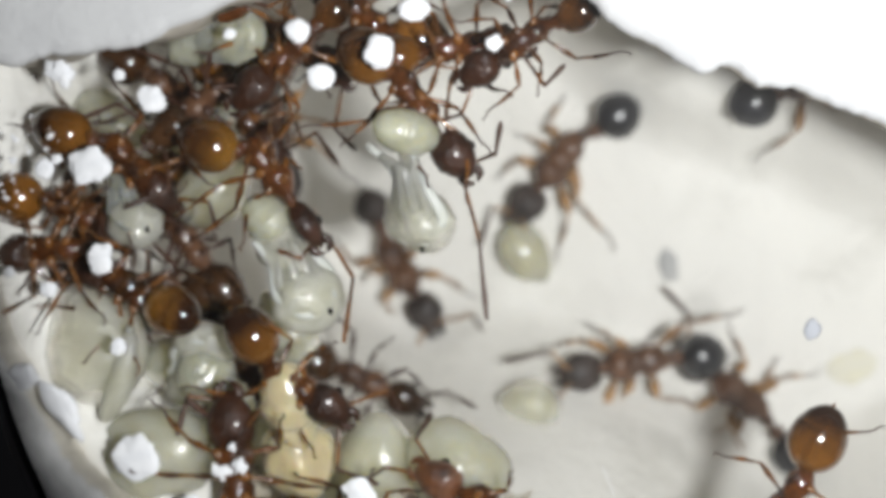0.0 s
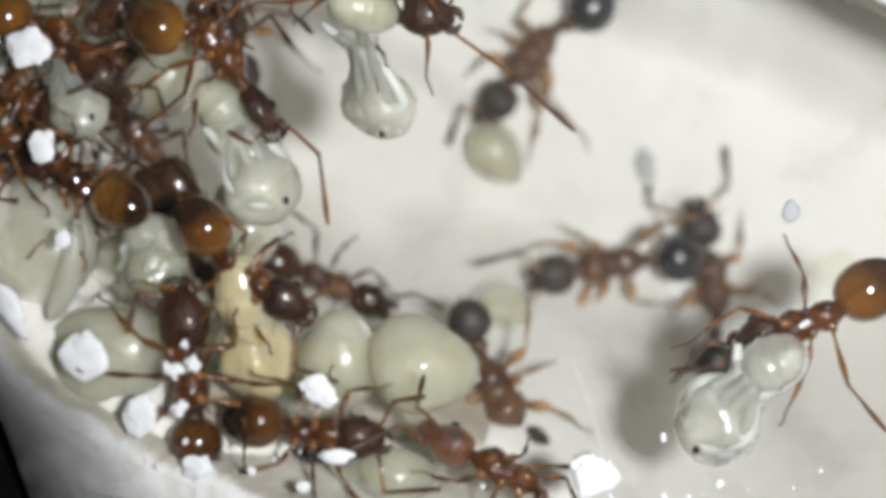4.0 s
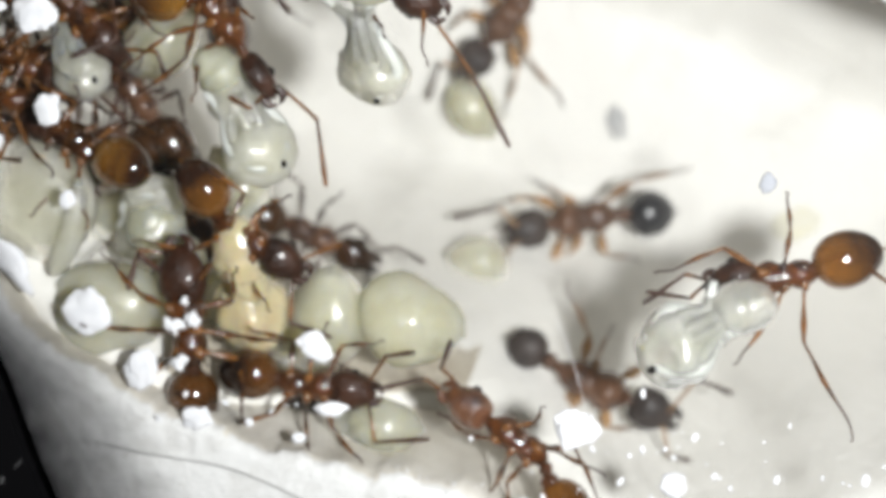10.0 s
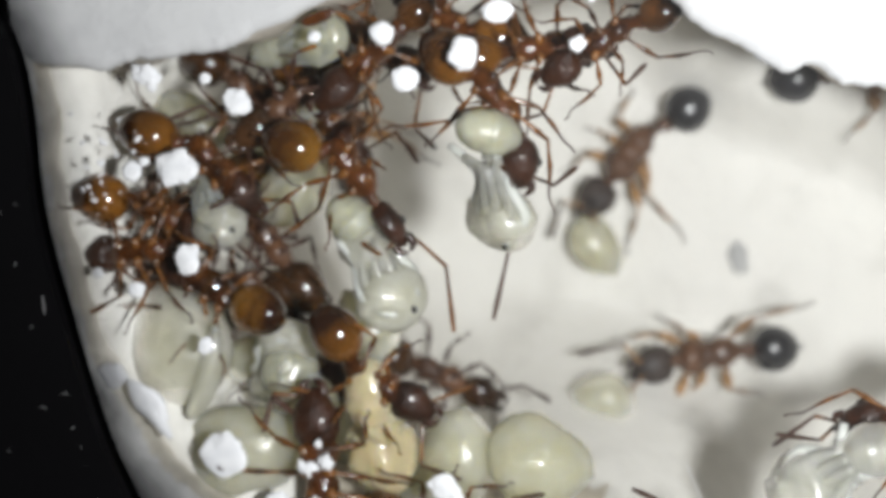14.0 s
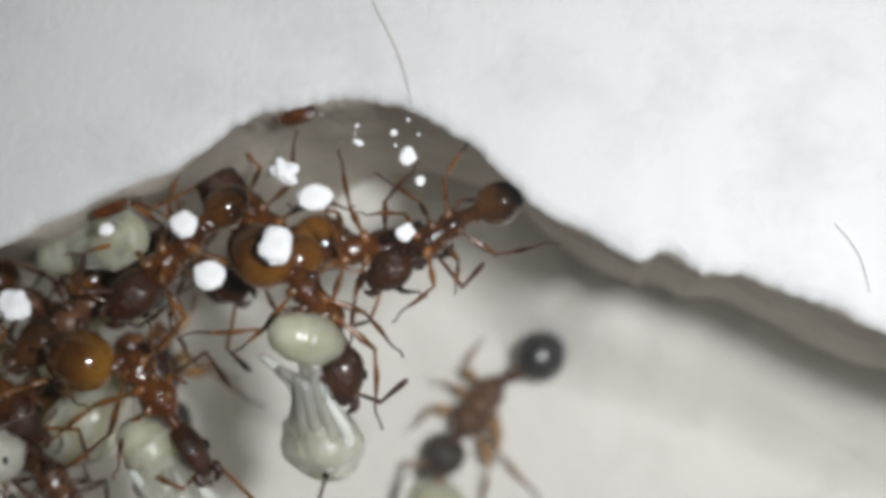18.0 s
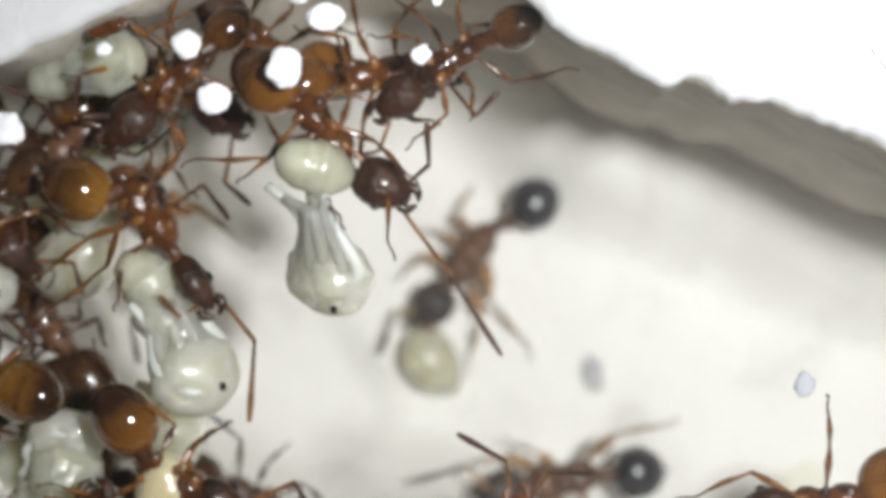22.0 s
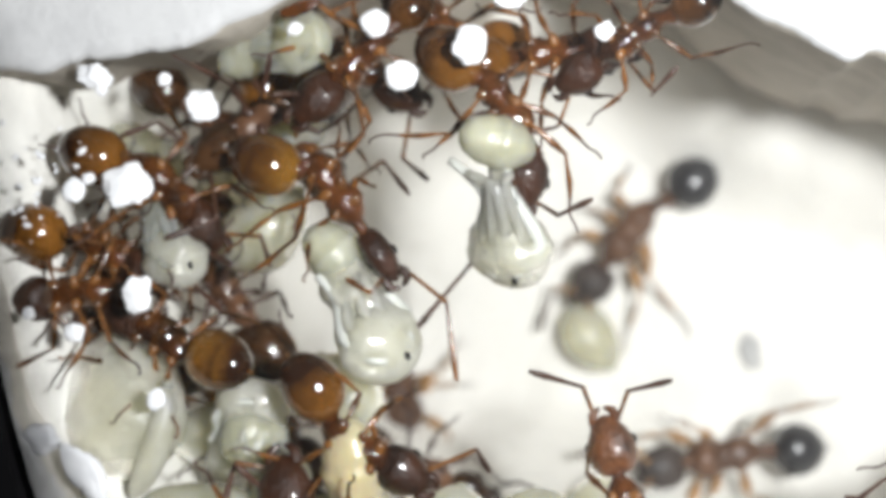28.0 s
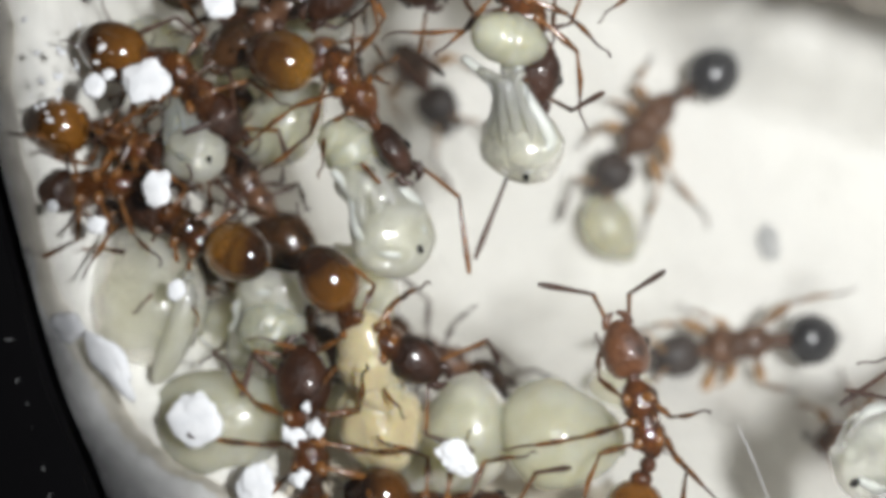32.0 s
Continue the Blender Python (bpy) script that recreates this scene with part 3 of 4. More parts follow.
    for i in range(3):
        for k in (-1, 1):
            hip = Vector(((0.36 - 0.36 * i) * s, 0.17 * k * s, side * 0.17 * s))
            spot = feet.get((i, k)) if feet else None
            if spot:
                foot = inv @ (Vector(spot) - T)
            else:
                foot = Vector(((usual[i][0] + rnd.uniform(-jitter, jitter)) * s, (usual[i][1] + rnd.uniform(-jitter, jitter)) * k * s, surf))
            reach = foot - hip
            flat_way = Vector((reach.x, reach.y, 0)).normalized()
            bow = Vector((-flat_way.y, flat_way.x, 0)) * k * (0.34 if i == 0 else (0.16 if i == 1 else -0.34)) * s
            knee = hip + Vector((reach.x, reach.y, 0)) * 0.40 + bow + Vector((0, 0, low * 0.30 * s))
            ankle = hip.lerp(foot, 0.76) + bow * 0.25
            ankle.z = knee.z * 0.35 + foot.z * 0.65
            leg = part("leg", joined(blob(0.17 * s, 0.10 * s, 0.10 * s, at=hip, turn=aim(reach), u=10, v=8),
                                     tube([hip, hip.lerp(knee, 0.3), hip.lerp(knee, 0.68), hip.lerp(knee, 0.92), knee], [0.040 * s, 0.038 * s * bulk, 0.088 * s * bulk, 0.052 * s * bulk, 0.042 * s], 8, 4)), m_leg, base, at=hip)
            part("tibia", tube([knee - hip, knee.lerp(ankle, 0.25) - hip, knee.lerp(ankle, 0.62) - hip + bow * 0.06, ankle - hip], [0.030 * s, 0.031 * s, 0.055 * s, 0.028 * s], 7, 4), m_leg, leg)
            part("tarsus", tube([ankle - hip, ankle.lerp(foot, 0.45) - hip - bow * 0.18, ankle.lerp(foot, 0.85) - hip - bow * 0.05, foot - hip + Vector((0.06 * s, -0.03 * k * s, 0))], [0.026 * s, 0.021 * s, 0.017 * s, 0.022 * s], 6, 4), m_tip, leg)
            legs.append(leg)
    return {"base": base, "head": skull_ob, "legs": legs, "feelers": feelers, "neck": neck * 1.1, "reach": (h - neck * 1.1).length, "heading": math.degrees(heading)}


ant_dot = ant("red-brown ant with a glossy gaster gripping a pale pupa", (0.42, 0.34, 12.30), (-0.47, 1.74, 12.40), (-1.41, 2.57, 12.40), seed=11,
    feet={(1, 1): (1.18, 0.82, 13.40), (0, -1): (-0.08, 0.11, 13.20), (2, -1): (-2.70, 1.13, 13.30), (0, 1): (0.78, -0.37, 13.20)}, antennae={1: (1.40, 1.06, 12.90), -1: ((0.50, -1.25, 11.00), (0.68, -2.85, 11.20))})
ant("dark brown ant wedged behind a nestmate under the rim", (1.00, 2.75, 11.70), (0.33, 2.72, 11.70), (-0.55, 2.60, 11.90), seed=12, tone="red", belly=0.82)
ant("dark brown ant crowded against the rim with bent antennae", (-3.70, 1.95, 12.50), (-3.01, 2.60, 12.40), (-2.14, 3.42, 12.30), seed=13, tone="deep", belly=0.68, antennae={-1: (-4.40, 2.65, 13.00), 1: (-4.36, 1.99, 13.00)})
ant_holder = ant("amber-bellied ant holding a white pupa in its jaws", (-2.60, -0.81, 12.50), (-3.41, 0.37, 12.50), (-4.48, 0.78, 12.60), seed=14, tone="amber", face=0.62,
    feet={(0, 1): (-2.63, 0.44, 12.90), (1, 1): (-3.17, 1.47, 13.30), (2, -1): (-5.43, -1.46, 12.20), (1, -1): (-5.59, -0.67, 12.00)}, antennae={1: ((-1.62, -1.72, 12.60), (-1.72, -3.05, 12.60)), -1: (-3.12, -1.09, 13.00)})
ant("dark ant half hidden behind an amber nestmate", (-5.49, 1.25, 11.90), (-4.98, 1.66, 11.70), (-4.06, 2.12, 11.40), seed=15, tone="dark")
ant("amber and dark ant beneath white crumbs", (-5.96, -0.20, 12.00), (-6.46, 0.45, 12.20), (-7.79, 1.07, 12.40), seed=16)
ant("glossy amber ant with a black gaster tip on the bank", (-7.22, -0.89, 12.00), (-7.75, -0.58, 12.00), (-8.83, -0.31, 12.20), seed=17)
ant("red-brown ant with a rough thorax on the bank", (-8.96, -1.47, 12.30), (-8.03, -1.37, 12.50), (-6.56, -2.18, 12.10), seed=18, tone="deep", belly=0.68)
ant("amber ant with a shining gaster among the brood", (-7.19, -1.83, 12.20), (-6.61, -2.19, 12.20), (-5.52, -2.52, 12.60), seed=19, tone="amber")
ant("amber ant with a dark-backed gaster over a callow pupa", (-2.33, -4.47, 12.30), (-3.07, -4.02, 12.40), (-3.80, -3.06, 12.50), seed=20, feet={(0, 1): (-2.37, -3.17, 12.80), (0, -1): (-2.40, -5.32, 13.20)})
ant("dark red ant dusted with white crumbs facing the brood", (-4.32, -4.83, 12.50), (-4.21, -5.88, 12.60), (-4.18, -7.16, 12.50), seed=21, tone="deep", belly=0.85, size=1.22, antennae={1: (-5.37, -5.08, 12.80), -1: (-5.11, -4.34, 12.80)})
ant("dark glossy ant pressed against the lower plaster rim", (-0.99, -7.19, 12.20), (-1.79, -7.11, 12.20), (-2.70, -6.97, 12.20), seed=22, tone="deep")
ant("dusky ant deep among the larvae", (-2.00, -5.73, 6.00), (-3.00, -5.23, 6.20), (-4.06, -4.77, 6.50), seed=24, tone="dark")
ant("dark-headed ant clinging below the overhanging rim", (0.76, 2.30, 12.00), (1.67, 2.89, 12.20), (2.75, 3.38, 12.40), seed=25, tone="deep", size=0.86, belly=0.82)
ant_carrier = ant("orange-brown ant with long legs carrying a white pupa", (6.66, -4.50, 12.00), (7.57, -4.45, 12.30), (8.78, -4.26, 12.20), seed=26, tone="red", size=0.97, belly=1.1,
    feet={(0, 1): (5.47, -5.26, 12.60), (1, 1): (6.49, -6.01, 12.80), (2, 1): (8.53, -7.56, 13.40), (0, -1): (5.19, -3.85, 13.40), (1, -1): (7.73, -2.58, 13.40), (2, -1): (9.91, -4.86, 13.40)}, antennae={1: (4.84, -4.68, 12.50), -1: (4.94, -4.38, 12.80)})
ant_walker = ant("red-brown ant walking under the glass with raised antennae", (1.25, -4.13, 12.40), (1.78, -5.20, 12.50), (1.93, -6.95, 12.40), seed=27, tone="rust",
    antennae={1: (-0.26, -3.04, 13.00), -1: (2.01, -2.79, 13.00)}, feet={(0, 1): (0.75, -3.88, 13.30), (1, 1): (-0.45, -6.10, 13.40), (2, 1): (0.91, -7.04, 13.40), (0, -1): (2.88, -4.75, 13.40), (1, -1): (3.35, -6.30, 13.40), (2, -1): (2.73, -7.06, 13.40)})
# Filler ants added low in the crowd to darken the pale gaps.
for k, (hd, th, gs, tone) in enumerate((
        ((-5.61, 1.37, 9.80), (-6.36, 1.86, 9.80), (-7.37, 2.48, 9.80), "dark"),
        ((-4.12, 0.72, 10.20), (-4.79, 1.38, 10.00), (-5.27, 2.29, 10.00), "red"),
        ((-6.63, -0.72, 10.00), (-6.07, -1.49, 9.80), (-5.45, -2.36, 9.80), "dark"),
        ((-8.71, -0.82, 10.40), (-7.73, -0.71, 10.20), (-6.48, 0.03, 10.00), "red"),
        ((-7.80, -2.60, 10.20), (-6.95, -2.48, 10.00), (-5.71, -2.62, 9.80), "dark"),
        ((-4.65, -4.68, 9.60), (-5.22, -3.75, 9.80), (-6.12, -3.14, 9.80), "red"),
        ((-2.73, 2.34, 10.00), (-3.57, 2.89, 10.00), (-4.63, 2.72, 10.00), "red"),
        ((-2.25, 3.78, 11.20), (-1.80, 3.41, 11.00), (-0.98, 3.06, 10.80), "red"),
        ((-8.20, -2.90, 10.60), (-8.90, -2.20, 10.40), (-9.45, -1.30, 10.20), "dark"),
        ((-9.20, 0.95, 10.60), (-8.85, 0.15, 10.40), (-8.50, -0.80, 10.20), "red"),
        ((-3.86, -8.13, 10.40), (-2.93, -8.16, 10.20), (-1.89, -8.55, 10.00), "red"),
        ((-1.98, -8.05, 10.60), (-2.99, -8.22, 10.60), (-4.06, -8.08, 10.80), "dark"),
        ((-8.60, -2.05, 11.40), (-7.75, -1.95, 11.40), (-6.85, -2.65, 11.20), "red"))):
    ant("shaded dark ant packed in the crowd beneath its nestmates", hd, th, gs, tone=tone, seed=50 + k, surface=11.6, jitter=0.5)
ant("blurred dark ant standing on the floor over a larva", (0.35, -1.41, 1.00), (1.25, -0.22, 1.00), (2.80, 0.98, 1.10), side=-1, tone="floor", seed=31, size=1.1, surface=0.05,
    feet={(0, 1): (1.12, -3.08, 0.10), (1, 1): (1.58, -1.60, 0.10), (2, 1): (2.69, -2.75, 0.10), (0, -1): (-0.67, -0.76, 0.10), (1, -1): (-0.05, 0.48, 0.10), (2, -1): (1.25, 1.55, 0.10)})
ant("blurred dark ant standing on the floor beside a larva", (1.78, -5.64, 2.90), (3.35, -5.40, 2.20), (5.13, -5.31, 1.70), side=-1, tone="floor", seed=32, size=1.1, surface=1.0,
    feet={(0, 1): (1.30, -7.30, 2.00), (1, 1): (2.46, -6.95, 1.00), (2, 1): (4.90, -6.80, 1.00), (0, -1): (0.85, -5.13, 1.60), (1, -1): (1.99, -4.56, 1.00), (2, -1): (6.22, -4.10, 1.00)})
ant_low = ant("dark ant crossing the nest floor", (-0.96, -6.39, 1.10), (-1.82, -5.14, 1.10), (-2.68, -3.57, 1.10), side=-1, tone="dusk", seed=33, size=1.1, belly=0.8, surface=0.05)
ant_far = ant("brown ant running over the nest floor", (2.10, -7.41, 1.10), (4.19, -7.66, 1.10), (6.25, -8.30, 1.10), side=-1, tone="floor", seed=34, size=1.1, surface=0.05)
ant_edge = ant("dark ant at the foot of the plaster wall", (8.61, 2.28, 1.50), (7.78, 1.96, 1.50), (6.23, 1.35, 1.50), side=-1, tone="floor", seed=35, size=1.1, surface=0.05)
ant_late = ant("dark ant hurrying below the brood", (-3.67, -2.27, 1.10), (-4.08, -0.81, 1.10), (-4.56, 0.71, 1.10), side=-1, tone="floor", seed=36, size=1.1, surface=0.05)


# ---------------------------------------------------------------- brood
def pupa(label, tail, face, skin=CREAM, tail_skin=None, size=1.0, roll=0, seed=1, eyes=1, slim=1.0, lie=0, fat=1.0, waist=1.0, box=1.0):
    """A naked ant pupa: oval abdomen lying at an angle, angular front with the head bowed, clear legs and antennae folded along it."""
    rnd = random.Random(seed)
    A, F = Vector(tail), Vector(face)
    base = new("pupa")
    tagged(base, label, "pupa", "brood of the colony")
    base.location = F * MM
    s = size
    turn = aim(F - A) @ Matrix.Rotation(math.radians(roll), 3, "X")
    a = A - F
    span = a.length / s

    def at(x, y, z):
        return turn @ Vector((x * s, y * s, z * s))

    def rings(p, n):
        return p * (1 + 0.016 * math.sin(n.x * 15) + 0.03 * noise.noise(n * 2 + Vector((seed, 0, 0)))) * (1.04 if n.x > 0 else 0.96)

    def front(p, n):
        k = 1 - 0.22 * max(-n.x, 0) + 0.24 * noise.noise(n * 1.5 + Vector((0, 0, seed))) + 0.10 * noise.noise(n * 4 + Vector((0, seed, 0))) + 0.025 * noise.noise(n * 9)
        q = Vector([math.copysign(abs(c) ** 0.8, c) for c in n]).normalized()
        return Vector((p.x * 0.7 + 0.3 * q.x * 0.76 * s, (p.y * 0.7 + 0.3 * q.y * 0.66 * s * slim) * k, (p.z * 0.7 + 0.3 * q.z * 0.5 * s) * k))

    def knobby(p, n):
        return p * (1 + 0.22 * noise.noise(n * 2.2 + Vector((seed, 3, 0))) + 0.06 * noise.noise(n * 6))
    tilt = Matrix.Rotation(math.radians(lie), 3, "Z") @ turn
    part("abdomen", blob(0.60 * s * fat, 0.45 * s, 0.43 * s, at=a, turn=tilt, u=28, v=28, shape=rings), tail_skin or skin, base)
    part("thorax", blob(0.46 * s * span, 0.43 * s * slim * waist, 0.40 * s * waist, at=at(-0.56 * span, 0, 0.0), turn=turn, u=28, v=24, shape=knobby), skin, base)
    head = part("head", blob(0.76 * s * box, 0.66 * s * slim * box, 0.50 * s, at=at(-0.10, 0, 0), turn=turn, u=40, v=32, shape=front), CLEAR if skin is CLEAR else tail_skin or skin, base)
    if eyes:
        part("eye", blob(0.08 * s, 0.06 * s, 0.05 * s, at=at(0.36, 0.16 * eyes * slim, 0.40), turn=turn, u=10, v=8), EYE, head, "small black eye spot")
    for i in range(3):
        for k in (-1, 1):
            wob = [rnd.uniform(-0.06, 0.06) for _ in range(4)]
            p0 = at(0.10 - 0.14 * i, (0.34 - 0.13 * i) * k * slim, 0.30)
            p1 = at(-0.30 - 0.10 * i + wob[0], (0.52 - 0.19 * i) * k * slim + wob[1], 0.14 + 0.08 * i)
            p2 = at(-0.55 * span - 0.10 * i, (0.33 - 0.13 * i) * k * slim * (0.25 + 0.75 * waist) + wob[2], 0.12 + 0.09 * i)
            p3 = at(-0.85 * span + 0.2 * i, (0.34 - 0.14 * i) * k * slim * (1 + (1 - waist) * (1.6 if k < 0 else -0.6)) + 2.5 * wob[3], 0.10 + 0.08 * i)
            part("folded_leg", tube([p0, p1, p2, p3], [0.08 * s, 0.13 * s, 0.12 * s, 0.07 * s], 7, 4), LIMB if skin in (CLEAR, GLASSY) and i == 0 else skin, base)
    for k in (-1, 1):
        part("folded_antenna", tube([at(0.30, 0.14 * k, 0.36), at(0.12, 0.34 * k * slim, 0.28), at(-0.34, 0.48 * k * slim, 0.08)], [0.06 * s, 0.10 * s, 0.07 * s], 8, 4), LIMB if skin in (CLEAR, GLASSY) else skin, base)
    return base


def larva(label, at, long, wide, angle=0.0, high=None, skin=LARVA, seed=1, bend=0.2):
    """A plump larva: a curved, faintly ringed body with a small head capsule."""
    base = new("larva")
    tagged(base, label, "larva", "brood of the colony")
    base.location = Vector(at) * MM
    turn = Matrix.Rotation(math.radians(angle), 3, "Z")
    high = high or wide * 0.9

    def plump(p, n):
        r = (1 + 0.012 * math.sin(n.x * 22) + 0.07 * noise.noise(n * 1.2 + Vector((seed, 0, 0))) + 0.03 * noise.noise(n * 5)) * (1.0 - 0.10 * n.x)
        return Vector((p.x, p.y * r + bend * n.x * n.x * wide, p.z * r))
    part("body", blob(long, wide, high, turn=turn, u=28, v=26, shape=plump), skin, base)
    part("head", blob(0.12, 0.12, 0.10, at=turn @ Vector((long * 0.95, bend * wide, 0)), turn=turn, u=12, v=10), CREAM, base, "tiny pale head capsule")
    return base


pupa("pale pupa with clear folded legs held in an ant's jaws", (-3.52, -0.68, 12.30), (-2.68, -2.30, 12.30), CLEAR, CREAM, 1.06, -30, 1, slim=1.1, lie=15, fat=0.95)
pupa("pale pupa with a plump cream abdomen hanging from an ant", (-0.60, 1.12, 12.75), (-0.42, -0.72, 12.00), CLEAR, CREAM, 1.02, 22, 2, slim=1.12, lie=68, fat=1.12, waist=0.42, box=0.98)
pupa("pale cream pupa with dark eye spots among the ants", (-6.85, 0.59, 11.80), (-6.32, -0.78, 12.20), CREAM, CLEAR, 0.85, -25, 3)
larva("large glassy larva beside the black rim", (-7.45, -3.45, 11.80), 1.42, 1.16, 78, 0.9, CLEAR, seed=21)
larva("slender pale larva lying over a larger one", (-6.62, -3.98, 12.50), 1.05, 0.27, 72, 0.25, CLEAR, seed=22, bend=0.5)
pupa("translucent white pupa with long folded limbs", (-5.72, -4.36, 11.20), (-5.19, -3.51, 11.40), CLEAR, CLEAR, 0.9, 20, 4, 0, 1.2)
pupa("small white pupa wedged between ants", (-4.58, -4.64, 11.40), (-5.17, -3.99, 11.60), CREAM, CREAM, 0.9, 40, 5, 0)
pupa("tan callow pupa below the lower rim ants", (-3.19, -4.36, 12.20), (-3.05, -5.85, 11.80), CALLOW, CALLOW, 1.3, 165, 6, 0, slim=0.85, fat=1.1)
pupa_carried = pupa("glassy pupa with a round cream abdomen in an ant's grip", (6.90, -4.97, 12.75), (5.58, -5.97, 12.50), GLASSY, GLASSY, 1.2, 25, 7, 1, 1.05, lie=-20, fat=0.9, waist=0.8)
pupa("glossy cream pupa tucked under the plaster rim", (-5.16, 2.75, 12.00), (-4.04, 3.00, 12.20), CREAM, CREAM, 0.85, 0, 8, 0)
larva("large smooth round cream larva", (0.10, -6.03, 11.00), 1.15, 0.98, -20, 0.9, seed=1)
larva("large cream larva leaning on its neighbour", (-1.64, -6.07, 10.80), 1.15, 0.85, 75, 0.8, seed=2)
larva("big translucent larva lying against the rim", (-6.10, -5.85, 11.85), 1.30, 1.10, 12, 0.85, seed=3)
larva("pale larva under a crowd of ants", (-5.16, -0.28, 10.60), 1.0, 0.7, 40, 0.7, seed=4)
larva("smooth pale larva below the rim ants", (-3.79, -3.34, 9.80), 0.9, 0.6, 120, 0.6, seed=6)
larva("pale larva under the callow pupa", (-2.15, -6.37, 10.60), 1.1, 0.8, 60, 0.7, seed=23)
larva("small cream larva at the lower rim", (-0.89, -8.25, 11.20), 0.7, 0.55, 30, 0.5, seed=7)
larva("small cream larva at the lower rim", (-0.38, -8.22, 11.40), 0.8, 0.62, -10, 0.6, seed=8)
larva("small cream larva at the lower rim", (-0.71, -8.37, 11.40), 0.55, 0.5, 100, 0.5, seed=9)
for k, (at_, lo, wi, an) in enumerate((
        ((-9.63, -3.62, 10.40), 0.9, 0.6, 60), ((-6.22, -4.08, 10.20), 0.9, 0.6, 20), ((-7.81, 1.13, 9.80), 0.9, 0.6, -30), ((-6.28, 0.25, 9.60), 1.0, 0.65, 70),
        ((-4.23, -5.91, 9.80), 0.9, 0.65, 40), ((-5.14, -5.07, 10.20), 0.8, 0.55, 100), ((-5.01, 1.49, 9.80), 0.9, 0.6, 10),
        ((-8.95, -5.36, 10.60), 0.9, 0.6, -60), ((-7.90, -5.29, 10.20), 0.8, 0.55, 30), ((-2.43, -7.04, 10.60), 0.9, 0.6, 0), ((0.09, -9.31, 10.40), 0.8, 0.5, -20))):
    larva("pale larva packed in the brood pile below the ants", at_, lo, wi, an, wi * 0.9, seed=40 + k)
larva("whitish larva beneath an ant's head on the floor", (0.26, -2.77, 0.80), 0.9, 0.66, -60, 0.6, seed=10)
larva("whitish larva beneath an ant's head on the floor", (0.80, -6.30, 3.60), 0.82, 0.66, 160, 0.6, seed=11)


# ---------------------------------------------------------------- white crumbs on the glass
def crumb(label, at, r, stretch=1.0, angle=0.0, seed=1, rough=0.25):
    bm = bmesh.new()
    bmesh.ops.create_icosphere(bm, subdivisions=4 if r > 0.2 else 3, radius=1)
    turn = Matrix.Rotation(math.radians(angle), 3, "Z")
    for v in bm.verts:
        k = 1 + rough * noise.noise(v.co * 1.3 + Vector((seed * 3.1, 0, 0))) + 0.28 * rough * noise.noise(v.co * 3.1 + Vector((seed, 7, 0))) + 0.09 * noise.noise(v.co * 8 + Vector((seed, 3, 0)))
        p = v.co * k
        v.co = turn @ Vector((p.x * r * stretch * 0.93, p.y * r * 0.93, math.tanh(p.z * 1.2) * min(r * 0.5, 0.11) - 0.03))
    ob = part("crumb", bm, CRUMB)
    ob.location = Vector(at) * MM
    return tagged(ob, label, "crumb", "white crumbs stuck under the glass")


SPOT = "white plaster crumb stuck under the glass"
crumb(SPOT, (-5.45, 1.77, 13.50), 0.29, 1.0, 0, 1, 0.3)
crumb(SPOT, (-2.06, 2.19, 13.50), 0.27, 1.05, 0, 2, 0.2)
crumb_focus = crumb(SPOT, (-0.92, 2.66, 13.50), 0.30, 1.2, 80, 3, 0.25)
crumb(SPOT, (-2.50, 3.06, 13.50), 0.25, 1, 0, 4, 0.2)
crumb(SPOT, (-6.77, 0.46, 13.50), 0.38, 1.1, 0, 5, 0.45)
crumb(SPOT, (-7.72, 0.40, 13.50), 0.23, 1, 0, 6, 0.15)
crumb(SPOT, (-6.61, -1.37, 13.50), 0.27, 1.2, 100, 7, 0.4)
crumb("glittering white crumb resting on a larva", (-6.03, -5.40, 13.40), 0.46, 1.05, 0, 48, 0.35)
crumb("long white crumb beside the black rim", (-7.52, -4.44, 13.50), 0.27, 2.5, -55, 9, 0.45)
crumb("jagged white crumb near the lower rim", (-4.97, -6.53, 13.40), 0.33, 1.2, 80, 10, 0.6)
crumb(SPOT, (-4.16, -6.37, 13.40), 0.16, 1.2, 40, 11, 0.7)
crumb("jagged white crumb near the lower rim", (-1.43, -5.96, 13.40), 0.28, 1.25, -30, 12, 0.6)
crumb(SPOT, (-1.11, -7.22, 13.40), 0.15, 2.2, 5, 13, 0.5)
crumb("large bright white crumb near the lower rim", (3.73, -7.36, 13.50), 0.40, 1.1, 20, 14, 0.4)
crumb(SPOT, (5.65, -8.40, 13.50), 0.27, 1, 0, 15, 0.2)
crumb(SPOT, (7.59, -8.20, 13.50), 0.07, 1.5, 80, 16)
crumb(SPOT, (9.25, -8.12, 13.50), 0.09, 1.6, 80, 17)
crumb(SPOT, (7.63, -8.87, 13.50), 0.11, 1.2, 10, 18)
crumb(SPOT, (5.02, -9.13, 13.50), 0.07, 1, 0, 19)
crumb(SPOT, (6.02, -7.42, 13.50), 0.07, 1.4, 70, 20)
crumb(SPOT, (-3.82, -7.50, 13.50), 0.24, 1.3, 10, 21, 0.5)
crumb(SPOT, (-2.74, -7.54, 13.50), 0.10, 1, 0, 22)
crumb(SPOT, (-1.74, -7.81, 13.50), 0.13, 1.2, 0, 23)
crumb(SPOT, (-0.25, 3.46, 13.50), 0.24, 1.35, 0, 24, 0.25)
crumb(SPOT, (1.33, 4.08, 13.50), 0.15, 1.15, 80, 26, 0.2)
crumb("three-armed white crumb under the glass", (-0.77, 3.91, 13.50), 0.19, 1.3, -40, 27, 0.9)
